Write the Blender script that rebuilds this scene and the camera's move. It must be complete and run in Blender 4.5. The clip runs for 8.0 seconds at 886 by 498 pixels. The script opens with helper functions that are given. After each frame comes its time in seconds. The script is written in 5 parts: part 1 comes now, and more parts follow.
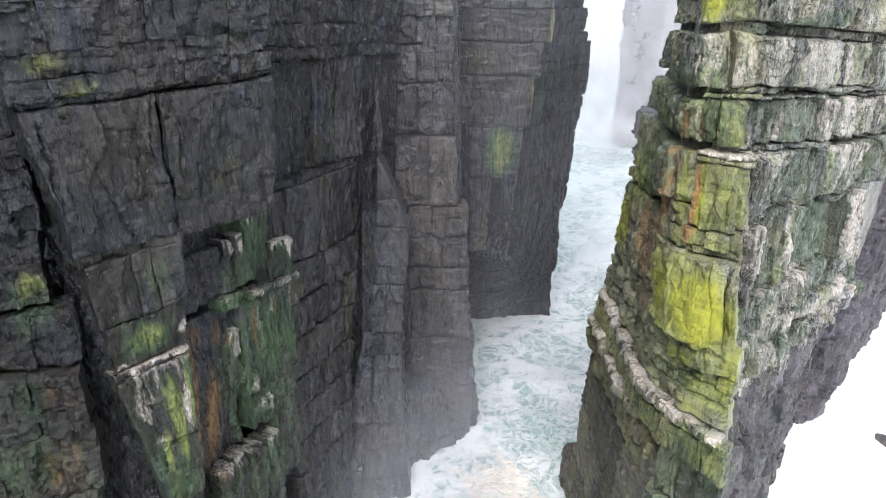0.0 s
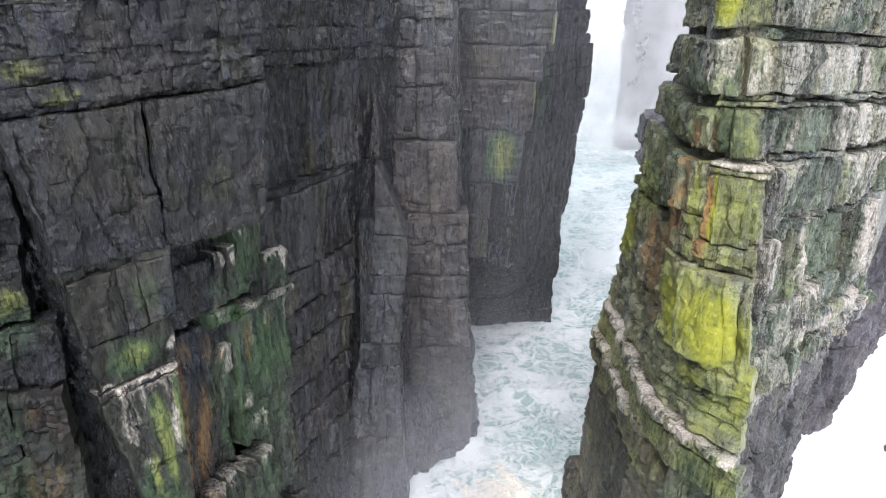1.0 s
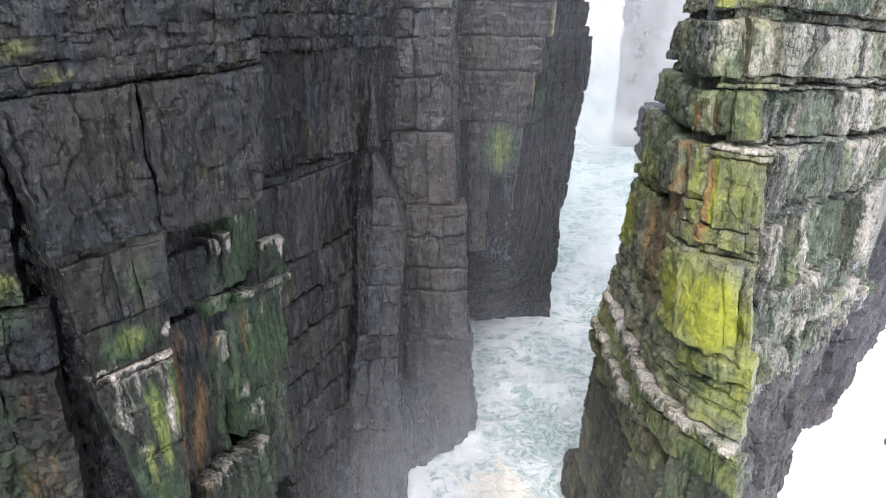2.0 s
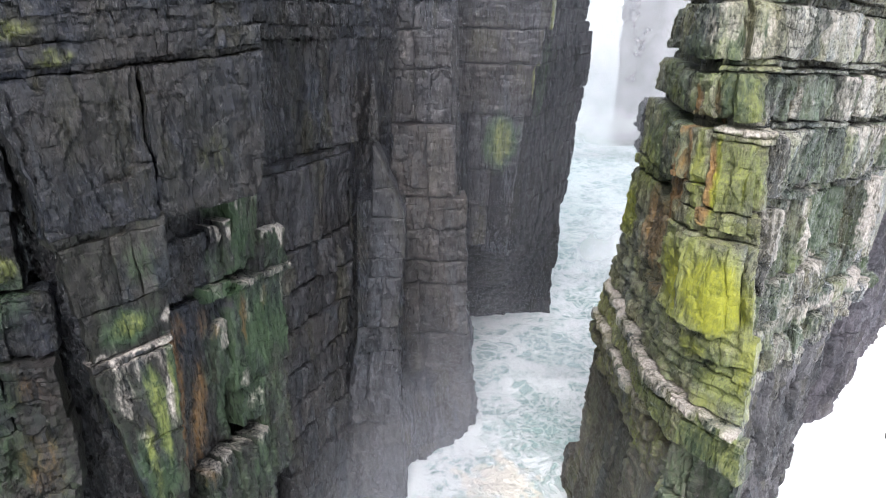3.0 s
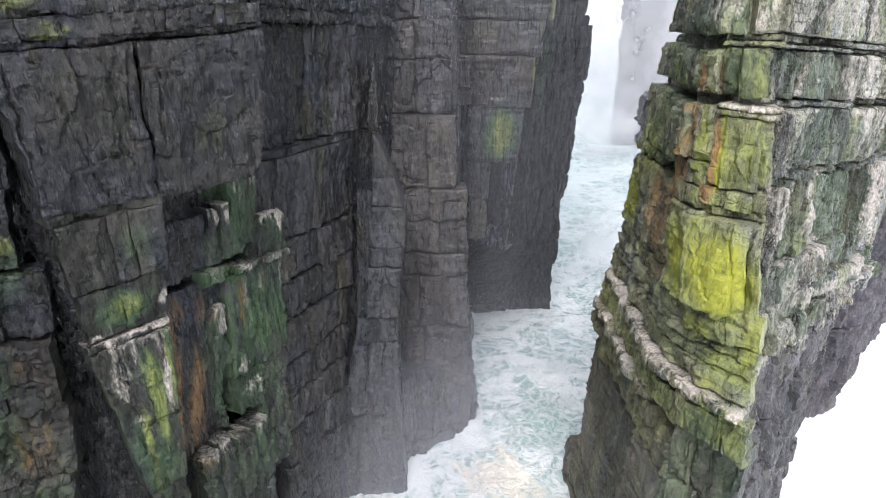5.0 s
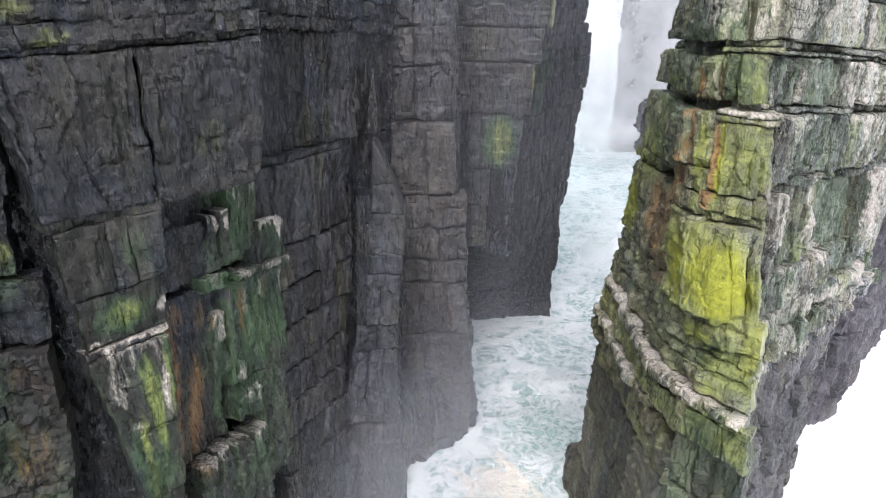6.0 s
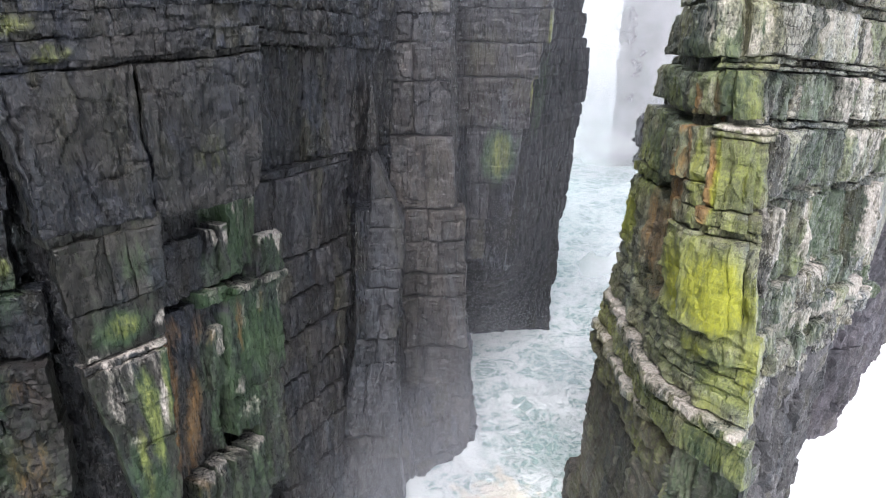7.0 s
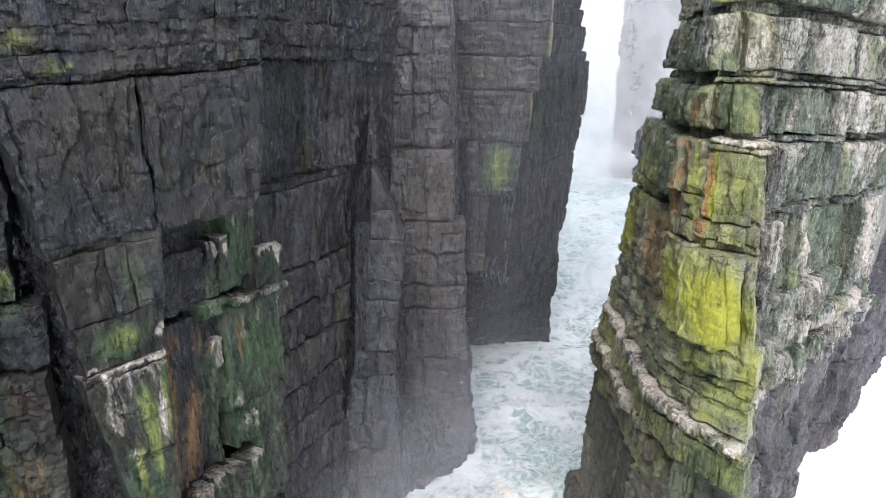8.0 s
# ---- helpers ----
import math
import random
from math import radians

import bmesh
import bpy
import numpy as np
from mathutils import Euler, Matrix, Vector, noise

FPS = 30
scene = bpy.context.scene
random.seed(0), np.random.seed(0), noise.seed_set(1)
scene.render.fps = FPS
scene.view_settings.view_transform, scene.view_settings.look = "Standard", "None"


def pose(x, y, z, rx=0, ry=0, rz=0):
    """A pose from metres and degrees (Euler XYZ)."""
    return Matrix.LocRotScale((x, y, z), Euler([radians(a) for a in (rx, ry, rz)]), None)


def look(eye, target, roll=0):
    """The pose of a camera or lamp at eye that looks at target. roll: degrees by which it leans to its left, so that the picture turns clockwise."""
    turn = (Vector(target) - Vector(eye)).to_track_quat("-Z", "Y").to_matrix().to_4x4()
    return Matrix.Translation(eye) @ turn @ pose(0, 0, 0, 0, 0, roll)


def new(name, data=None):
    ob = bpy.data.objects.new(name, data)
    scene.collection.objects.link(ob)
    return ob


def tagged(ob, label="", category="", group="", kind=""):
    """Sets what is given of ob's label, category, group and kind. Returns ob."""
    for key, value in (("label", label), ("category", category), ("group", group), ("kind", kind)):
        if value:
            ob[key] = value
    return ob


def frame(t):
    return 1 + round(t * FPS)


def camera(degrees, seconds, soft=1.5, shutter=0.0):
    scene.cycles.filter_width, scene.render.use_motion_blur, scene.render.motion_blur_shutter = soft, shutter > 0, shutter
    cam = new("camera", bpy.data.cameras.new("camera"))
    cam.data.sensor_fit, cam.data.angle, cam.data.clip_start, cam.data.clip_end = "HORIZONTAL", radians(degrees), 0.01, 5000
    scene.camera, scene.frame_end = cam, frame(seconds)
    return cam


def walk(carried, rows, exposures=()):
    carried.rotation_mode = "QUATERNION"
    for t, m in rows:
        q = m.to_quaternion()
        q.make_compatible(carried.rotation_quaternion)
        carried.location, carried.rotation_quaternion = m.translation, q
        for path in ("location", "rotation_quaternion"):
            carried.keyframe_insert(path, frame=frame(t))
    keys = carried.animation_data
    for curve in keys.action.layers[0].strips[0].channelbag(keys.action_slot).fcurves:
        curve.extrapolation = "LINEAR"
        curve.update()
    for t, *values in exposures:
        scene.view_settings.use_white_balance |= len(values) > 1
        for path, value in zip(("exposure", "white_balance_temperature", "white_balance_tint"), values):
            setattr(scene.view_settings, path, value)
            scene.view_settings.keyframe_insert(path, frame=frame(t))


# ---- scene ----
# walk and lens
cam = camera(64.4, 8.0, soft=1.0)
METRES, EYE, TILT, LEAN, TURN = 7.0, 70.0, -25.0, 0.0, 0.0
ROWS = [
    (0.0, 0.0, 0.0, 0.0, 0.0, 0.0, -0.0),
    (0.5, -0.0048, 0.2055, 0.1007, -0.03, 0.03, -0.01),
    (1.0, -0.0044, 0.2929, 0.1326, -0.05, -0.0, -0.03),
    (1.5, 0.0021, 0.3356, 0.0756, -0.11, -0.0, -0.04),
    (3.0, -0.019, 0.3906, -0.1743, -0.25, 0.25, -0.06),
    (3.5, -0.0344, 0.4109, -0.2475, -0.29, 0.4, -0.06),
    (4.0, -0.041, 0.4329, -0.3187, -0.31, 0.52, -0.05),
    (4.5, -0.0409, 0.4595, -0.3845, -0.34, 0.62, -0.05),
    (6.0, -0.0368, 0.4864, -0.4238, -0.36, 1.34, -0.0),
    (6.5, -0.0246, 0.4772, -0.4191, -0.34, 1.9, 0.0),
    (7.0, -0.0131, 0.4609, -0.4169, -0.33, 2.43, -0.01),
    (7.5, -0.0041, 0.4467, -0.4175, -0.31, 2.95, -0.02),
    (8.0, 0.003, 0.4382, -0.412, -0.27, 3.38, -0.05),
]
walk(cam, [(t, pose(0, 0, EYE, TILT, LEAN, TURN) @ pose(METRES * x, METRES * y, METRES * z, 90 + pitch, roll, yaw)) for t, x, y, z, yaw, pitch, roll in ROWS],
     exposures=[(0.0, 0.02, 6130, 12), (8.0, -0.03, 6130, 12)])

# ---- light: a bright overcast, misty sky and a weak, very soft sun from the open sea ----
SEA = 8.0
RAFT_X, RAFT_Y = 8.3, 67.0
SKY_STRENGTH, SUN_STRENGTH, EXPOSURE = 0.30, 1.75, 0.0
SUN_ELEVATION, SUN_AZIMUTH = 56.0, 192.0   # degrees; azimuth clockwise from +y
scene.view_settings.exposure = EXPOSURE
world = bpy.data.worlds.new("overcast_sky")
scene.world = world
world.use_nodes = True
wn, wl = world.node_tree.nodes, world.node_tree.links
sky = wn.new("ShaderNodeTexSky")
sky.sky_type, sky.sun_disc = "NISHITA", False
sky.sun_elevation, sky.sun_rotation = radians(SUN_ELEVATION), radians(SUN_AZIMUTH)
sky.air_density, sky.dust_density = 1.0, 6.0
grey = wn.new("ShaderNodeHueSaturation")
grey.inputs["Saturation"].default_value = 0.5
wl.new(sky.outputs[0], grey.inputs["Color"])
wl.new(grey.outputs[0], wn["Background"].inputs[0])
wn["Background"].inputs[1].default_value = SKY_STRENGTH
sun = new("sun", bpy.data.lights.new("sun", "SUN"))
sun.data.energy, sun.data.angle, sun.data.color = SUN_STRENGTH, radians(30), (1.0, 0.985, 0.97)
_az, _el = radians(SUN_AZIMUTH), radians(SUN_ELEVATION)
sun.matrix_world = look((math.sin(_az) * math.cos(_el) * 200, math.cos(_az) * math.cos(_el) * 200, math.sin(_el) * 200), (0, 0, 0))


# ---- node helpers ----
class Nodes:
    def __init__(self, name):
        self.mat = bpy.data.materials.new(name)
        self.mat.use_nodes = True
        self.t = self.mat.node_tree
        self.n, self.l = self.t.nodes, self.t.links
        self.bsdf = self.n["Principled BSDF"]
        self.out = self.n["Material Output"]
        geo = self.n.new("ShaderNodeNewGeometry")
        self.pos = geo.outputs["Position"]

    def put(self, value, socket):
        if isinstance(value, bpy.types.NodeSocket):
            self.l.new(value, socket)
        elif isinstance(value, (tuple, list)) and len(value) == 3 and socket.type == "RGBA":
            socket.default_value = (*value, 1)
        else:
            socket.default_value = value

    def math(self, op, a, b=0.0, clamp=False):
        m = self.n.new("ShaderNodeMath")
        m.operation, m.use_clamp = op, clamp
        self.put(a, m.inputs[0]), self.put(b, m.inputs[1])
        return m.outputs[0]

    def scale(self, v, xyz):
        m = self.n.new("ShaderNodeVectorMath")
        m.operation = "MULTIPLY"
        self.put(v, m.inputs[0])
        m.inputs[1].default_value = xyz
        return m.outputs[0]

    def noise(self, v, scale, detail=4.0, rough=0.55, warp=0.0):
        m = self.n.new("ShaderNodeTexNoise")
        self.put(v, m.inputs["Vector"])
        m.inputs["Scale"].default_value, m.inputs["Detail"].default_value = scale, detail
        m.inputs["Roughness"].default_value, m.inputs["Distortion"].default_value = rough, warp
        return m.outputs["Fac"]

    def ramp(self, f, a, b, lo=0.0, hi=1.0):
        m = self.n.new("ShaderNodeMapRange")
        m.interpolation_type = "SMOOTHSTEP"
        self.put(f, m.inputs["Value"])
        for k, v in (("From Min", a), ("From Max", b), ("To Min", lo), ("To Max", hi)):
            m.inputs[k].default_value = v
        return m.outputs["Result"]

    def mix(self, f, a, b):
        m = self.n.new("ShaderNodeMix")
        m.data_type = "RGBA"
        self.put(f, m.inputs[0]), self.put(a, m.inputs[6]), self.put(b, m.inputs[7])
        return m.outputs[2]

    def attr(self, name):
        m = self.n.new("ShaderNodeAttribute")
        m.attribute_name = name
        return m.outputs["Fac"]

    def rand(self):
        return self.n.new("ShaderNodeObjectInfo").outputs["Random"]

    def bump(self, height, strength, distance):
        m = self.n.new("ShaderNodeBump")
        self.put(height, m.inputs["Height"])
        m.inputs["Strength"].default_value, m.inputs["Distance"].default_value = strength, distance
        return m.outputs[0]


def rock_material(name, dark, light, brown, wet=0.45, tint=0.5, cracked=1.0, split=(0.40, 0.62), spec=0.5, relief=1.0, grit=1.0, rib=1.0, film_of_water=0.0):
    """Bedded sandstone, weathered in tall streaks, with growth and stains where the mesh's masks lie.
    relief: depth of its bumps; grit: weight of the fine grain; rib: weight of the upright ribs; film_of_water: how much of it is running wet."""
    k = Nodes(name)
    # slow noise that bends every streak, so that none runs dead straight
    wob = k.n.new("ShaderNodeTexNoise")
    wob.inputs["Scale"].default_value, wob.inputs["Detail"].default_value = 0.9, 5
    k.put(k.pos, wob.inputs["Vector"])

    def bent(xyz, by):
        m = k.n.new("ShaderNodeVectorMath")
        m.operation = "ADD"
        k.put(k.scale(k.pos, xyz), m.inputs[0])
        k.put(k.scale(wob.outputs["Color"], by), m.inputs[1])
        return m.outputs[0]

    big = k.noise(k.pos, 0.13, 3)
    tall = k.noise(bent((1.0, 1.0, 0.13), (0.5, 0.5, 0.1)), 0.85, 7, 0.62)       # broad upright bands
    thin = k.noise(bent((1.0, 1.0, 0.17), (0.2, 0.2, 0.1)), 3.6, 5, 0.66)        # narrow drips
    fine = k.noise(bent((1.0, 1.0, 0.45), (0.2, 0.2, 0.2)), 6.0, 6, 0.72)        # grain
    speck = k.noise(k.pos, 19.0, 3, 0.7)
    bed = k.noise(bent((0.12, 0.12, 1.7), (0.1, 0.1, 0.25)), 1.5, 6, 0.62)       # laminae
    sand = k.noise(bent((1.0, 1.0, 0.5), (0.1, 0.1, 0.1)), 10.0, 3, 0.75)         # coarse sand and pits
    chip = k.noise(bent((1.0, 1.0, 0.6), (0.4, 0.4, 0.4)), 1.3, 6, 0.60)
    tone = k.math("ADD", k.math("MULTIPLY", tall, 0.40), k.math("ADD", k.math("MULTIPLY", thin, 0.22), k.math("ADD", k.math("MULTIPLY", fine, 0.24), k.math("MULTIPLY", bed, 0.14))))
    tone = k.math("ADD", tone, k.math("MULTIPLY", k.math("SUBTRACT", k.rand(), 0.5), 0.10))
    base = k.mix(k.ramp(tone, *split), dark, light)
    base = k.mix(k.ramp(big, 0.42, 0.62, 0, 0.75), base, k.mix(k.ramp(tone, *split), tuple(c * 0.35 for c in brown), brown))
    # mineral tints: blue-grey and olive, each in its own tall streaks, and a cast that differs from block to block
    tinge = k.noise(bent((1.0, 1.0, 0.2), (0.6, 0.6, 0.3)), 0.42, 5, 0.6)
    tinge = k.math("ADD", tinge, k.math("MULTIPLY", k.math("SUBTRACT", k.math("FRACT", k.math("MULTIPLY", k.rand(), 7.31)), 0.5), 0.12))
    mean = sum(light) / 3
    base = k.mix(k.ramp(tinge, 0.52, 0.66, 0, tint), base, k.mix(k.ramp(tone, *split), (mean * 0.22, mean * 0.21, mean * 0.10), (mean * 1.10, mean * 1.02, mean * 0.58)))
    base = k.mix(k.ramp(tinge, 0.47, 0.34, 0, tint), base, k.mix(k.ramp(tone, *split), (mean * 0.10, mean * 0.14, mean * 0.19), (mean * 0.72, mean * 0.88, mean * 1.08)))
    base = k.mix(k.math("MULTIPLY", k.ramp(thin, 0.60, 0.70), k.ramp(tall, 0.50, 0.62, 0, 0.55 * grit)), base, tuple(min(1, c * 1.9) for c in light))
    # tiny wet glints painted in as brighter specks
    base = k.mix(k.math("MULTIPLY", k.ramp(speck, 0.62, 0.70), k.ramp(chip, 0.50, 0.62, 0, 0.8 * grit)), base, tuple(min(1, c * 2.4) for c in light))

    # thin cracks, mostly upright, and long ones along the beds
    def cracks(xyz, by, size, width, lo, patch):
        vor = k.n.new("ShaderNodeTexVoronoi")
        vor.feature = "DISTANCE_TO_EDGE"
        k.put(bent(xyz, by), vor.inputs["Vector"])
        vor.inputs["Scale"].default_value = size
        return k.math("MULTIPLY", k.ramp(vor.outputs["Distance"], 0.0, width, 1, 0), k.ramp(k.noise(k.pos, patch, 2), lo, lo + 0.1, 0, cracked))

    crack = k.math("MAXIMUM", cracks((1.0, 1.0, 0.36), (0.7, 0.7, 0.5), 0.46, 0.020, 0.44, 0.3), cracks((0.22, 0.22, 1.0), (0.35, 0.35, 0.6), 0.62, 0.016, 0.46, 0.24))
    crack = k.math("MAXIMUM", crack, k.math("MULTIPLY", cracks((1.0, 1.0, 0.55), (0.5, 0.5, 0.5), 1.5, 0.03, 0.54, 0.4), 0.7))
    base = k.mix(k.ramp(sand, 0.36, 0.50, 0.62 * grit, 0), base, tuple(c * 0.6 for c in dark))
    base = k.mix(k.ramp(sand, 0.55, 0.70, 0, 0.32 * grit), base, tuple(min(1, c * 1.7) for c in light))
    base = k.mix(k.math("MULTIPLY", crack, 0.85), base, tuple(c * 0.3 for c in dark))

    def grown(attr, lo, hi, f=0.9):
        v = k.math("ADD", k.attr(attr), k.math("MULTIPLY", k.math("SUBTRACT", tall, 0.5), f))
        v = k.math("ADD", v, k.math("ADD", k.math("MULTIPLY", k.math("SUBTRACT", thin, 0.5), f), k.math("MULTIPLY", k.math("SUBTRACT", fine, 0.5), 0.45)))
        return k.math("MULTIPLY", k.ramp(v, lo, hi), k.ramp(k.attr(attr), 0.02, 0.2))

    shade = k.ramp(k.math("ADD", tone, k.math("MULTIPLY", k.math("SUBTRACT", sand, 0.5), 0.22)), split[0], split[1])
    moss = grown("moss", 0.1, 0.85)
    base = k.mix(k.math("MULTIPLY", moss, 0.9), base, k.mix(shade, (0.012, 0.032, 0.013), (0.060, 0.100, 0.044)))
    film = grown("lichen", -0.1, 0.5)
    base = k.mix(k.math("MULTIPLY", film, 0.78), base, k.mix(shade, (0.070, 0.080, 0.020), (0.265, 0.290, 0.074)))
    rust = grown("rust", 0.15, 0.9)
    base = k.mix(k.math("MULTIPLY", rust, 0.85), base, k.mix(shade, (0.115, 0.062, 0.026), (0.30, 0.162, 0.050)))
    lich = grown("lichen", 0.40, 1.05, 0.7)
    base = k.mix(k.math("MULTIPLY", lich, 0.92), base, k.mix(shade, (0.130, 0.145, 0.014), (0.335, 0.345, 0.022)))
    guano = grown("guano", 0.32, 1.0, 1.3)
    base = k.mix(k.math("MULTIPLY", guano, 0.95), base, k.mix(k.ramp(fine, 0.36, 0.60), (0.24, 0.208, 0.178), (0.60, 0.545, 0.485)))
    k.put(base, k.bsdf.inputs["Base Color"])
    rough = k.math("ADD", k.ramp(thin, 0.38, 0.62, wet, wet + 0.4), k.math("MULTIPLY", k.math("MAXIMUM", lich, guano), 0.3), True)
    k.put(rough, k.bsdf.inputs["Roughness"])
    k.bsdf.inputs["Specular IOR Level"].default_value = spec
    h = k.math("ADD", k.math("MULTIPLY", tall, 0.34 * rib), k.math("ADD", k.math("MULTIPLY", thin, 0.12 * rib), k.math("ADD", k.math("MULTIPLY", chip, 0.24), k.math("MULTIPLY", fine, 0.09 * grit))))
    h = k.math("ADD", h, k.math("ADD", k.math("MULTIPLY", bed, 0.10), k.math("MULTIPLY", k.math("ADD", sand, k.math("MULTIPLY", speck, 0.3)), 0.05 * grit)))
    h = k.math("SUBTRACT", h, k.math("MULTIPLY", crack, 0.07))
    relief_ = k.bump(h, 1.0, relief)
    k.put(relief_, k.bsdf.inputs["Normal"])
    if film_of_water:
        k.put(k.math("MULTIPLY", k.ramp(thin, 0.44, 0.58), film_of_water), k.bsdf.inputs["Coat Weight"])
        k.bsdf.inputs["Coat Roughness"].default_value = 0.06
        k.bsdf.inputs["Coat IOR"].default_value = 1.6
        k.put(relief_, k.bsdf.inputs["Coat Normal"])
    return k.mat


# wet dark rock; its blue holds sky sheen, and it paints shade in gaps
ROCK_DARK = rock_material("dark_wet_shaded_sandstone", (0.0012, 0.0016, 0.0031), (0.023, 0.0265, 0.039), (0.029, 0.022, 0.013), 0.10, 1.0, 0.8, (0.42, 0.62), spec=0.65, relief=0.9, grit=1.3, rib=0.6, film_of_water=0.15)
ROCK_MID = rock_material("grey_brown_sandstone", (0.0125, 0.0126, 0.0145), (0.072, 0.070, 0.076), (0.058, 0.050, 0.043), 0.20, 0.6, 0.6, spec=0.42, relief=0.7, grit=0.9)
ROCK_OLIVE = rock_material("olive_brown_sandstone", (0.0058, 0.0060, 0.0056), (0.054, 0.051, 0.045), (0.042, 0.036, 0.026), 0.22, 0.85, 0.7, spec=0.4, relief=0.7, grit=0.9)
ROCK_FOOT = rock_material("brown_mossy_sandstone", (0.030, 0.028, 0.023), (0.200, 0.182, 0.155), (0.145, 0.122, 0.090), 0.3, 0.6, 0.6, relief=0.9, grit=0.8)
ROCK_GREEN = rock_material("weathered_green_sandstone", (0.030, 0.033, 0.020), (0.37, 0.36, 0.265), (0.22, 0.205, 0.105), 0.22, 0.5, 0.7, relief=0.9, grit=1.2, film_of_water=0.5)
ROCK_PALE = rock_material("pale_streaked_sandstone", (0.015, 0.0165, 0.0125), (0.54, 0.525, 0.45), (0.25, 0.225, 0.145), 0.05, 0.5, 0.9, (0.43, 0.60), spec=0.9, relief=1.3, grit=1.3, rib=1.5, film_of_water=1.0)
ROCK_PILLAR = rock_material("warm_grey_sandstone", (0.019, 0.0178, 0.0175), (0.088, 0.079, 0.075), (0.073, 0.061, 0.052), 0.25, 0.4, 0.6, spec=0.4, relief=0.7, grit=0.8)
ROCK_FLAKE = rock_material("blue_grey_sandstone", (0.020, 0.0205, 0.0235), (0.080, 0.080, 0.088), (0.064, 0.060, 0.057), 0.25, 0.4, 0.5, spec=0.4, relief=0.6, grit=0.8)
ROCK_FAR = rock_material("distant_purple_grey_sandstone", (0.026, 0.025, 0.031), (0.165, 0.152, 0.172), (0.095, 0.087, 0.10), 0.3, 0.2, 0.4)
# wet seeping rock; the shade of cleft and recess is in its black too
ROCK_BLACK = rock_material("black_seeping_shaded_rock", (0.0014, 0.0017, 0.0026), (0.024, 0.025, 0.031), (0.016, 0.014, 0.014), 0.06, 0.5, spec=0.6, relief=1.1, film_of_water=0.6)
# darker copy of the headland's sandstone: the shade is in its colour
ROCK_SHADE = rock_material("shaded_sandstone", (0.0022, 0.0024, 0.0030), (0.015, 0.015, 0.018), (0.013, 0.012, 0.010), 0.5, 0.6, 0.4, spec=0.15, relief=0.5, grit=0.4)
ROCK_SPRAY = rock_material("spray_washed_grey_sandstone", (0.018, 0.018, 0.020), (0.165, 0.158, 0.168), (0.085, 0.080, 0.082), 0.25, 0.4, 0.5, relief=1.0, grit=1.0)


# ---- shaped noise ----
def hashed(ix, iy, iz):
    h = (ix * 374761393 + iy * 668265263 + iz * 2147483647) & 0xFFFFFFFF
    h = ((h ^ (h >> 13)) * 1274126177) & 0xFFFFFFFF
    return ((h ^ (h >> 16)) & 0xFFFF) / 65535.0


def grain(p, scale=1.0, seed=0):
    """Smooth value noise, 0 to 1, for an array of places."""
    q = np.asarray(p, float) * scale + seed * 17.31
    i = np.floor(q).astype(np.int64)
    f = q - i
    f = f * f * (3 - 2 * f)
    x, y, z = i[..., 0], i[..., 1], i[..., 2]
    v = 0
    for a in (0, 1):
        for b in (0, 1):
            for c in (0, 1):
                w = (f[..., 0] if a else 1 - f[..., 0]) * (f[..., 1] if b else 1 - f[..., 1]) * (f[..., 2] if c else 1 - f[..., 2])
                v = v + w * hashed(x + a, y + b, z + c)
    return v


def fractal(p, scale=1.0, octaves=4, seed=0, gain=0.5):
    v, amp, total = 0, 1.0, 0
    for o in range(octaves):
        v, total = v + amp * grain(p, scale * 2.03 ** o, seed + o), total + amp
        amp *= gain
    return v / total


# ---- cliff walls: each is a ruled sheet between a foot line and a head line ----
class Wall:
    def __init__(self, zlo, lo0, lo1, zhi, hi0, hi1, dip=0.0, ref=0.0):
        self.dip, self.ref, self.bend, self.offset = dip, ref, None, 0.0
        self.zlo, self.zhi = zlo, zhi
        self.c = [np.array(c, float) for c in (lo0, lo1, hi0, hi1)]
        self.length = float((np.linalg.norm(self.c[1] - self.c[0]) + np.linalg.norm(self.c[3] - self.c[2])) / 2)
        self.patches = []

    def drop(self, s):
        """How far the beds have dipped at s."""
        return self.dip * (s - self.ref)

    def at(self, s, z):
        """Places on the sheet, and the level normals towards the open side."""
        if self.bend:
            return self.bend.at(s + self.offset, z)
        return self.plain(s, z)

    def plain(self, s, z):
        u, v = (s / self.length)[..., None], ((z - self.zlo) / (self.zhi - self.zlo))[..., None]
        a, b = self.c[0] * (1 - v) + self.c[2] * v, self.c[1] * (1 - v) + self.c[3] * v
        p, d = a * (1 - u) + b * u, b - a
        d = d / np.linalg.norm(d, axis=-1, keepdims=True)
        return np.concatenate([p, z[..., None]], -1), np.concatenate([d[..., 1:], -d[..., :1], 0 * d[..., :1]], -1)

    def patch(self, kind, s, z, rs, rz, amount=1.0):
        self.patches.append((kind, s, z, rs, rz, amount))


class Bend:
    """Two walls joined round a worn corner."""
    def __init__(self, first, second, reach):
        self.first, self.second, self.reach = first, second, reach
        first.bend, second.bend, second.offset = self, self, first.length

    def place(self, s, z):
        a, b = self.first.plain(np.minimum(s, self.first.length), z)[0], self.second.plain(np.maximum(s - self.first.length, 0.0), z)[0]
        return np.where((s < self.first.length)[..., None], a, b)

    def at(self, s, z):
        p = sum(self.place(s + self.reach * d, z) for d in np.linspace(-1, 1, 9)) / 9
        d = (self.place(s + self.reach, z) - self.place(s - self.reach, z))[..., :2]
        d = d / np.linalg.norm(d, axis=-1, keepdims=True)
        p[..., 2] = z
        return p, np.concatenate([d[..., 1:], -d[..., :1], 0 * d[..., :1]], -1)


MASKS = ("moss", "rust", "lichen", "guano")


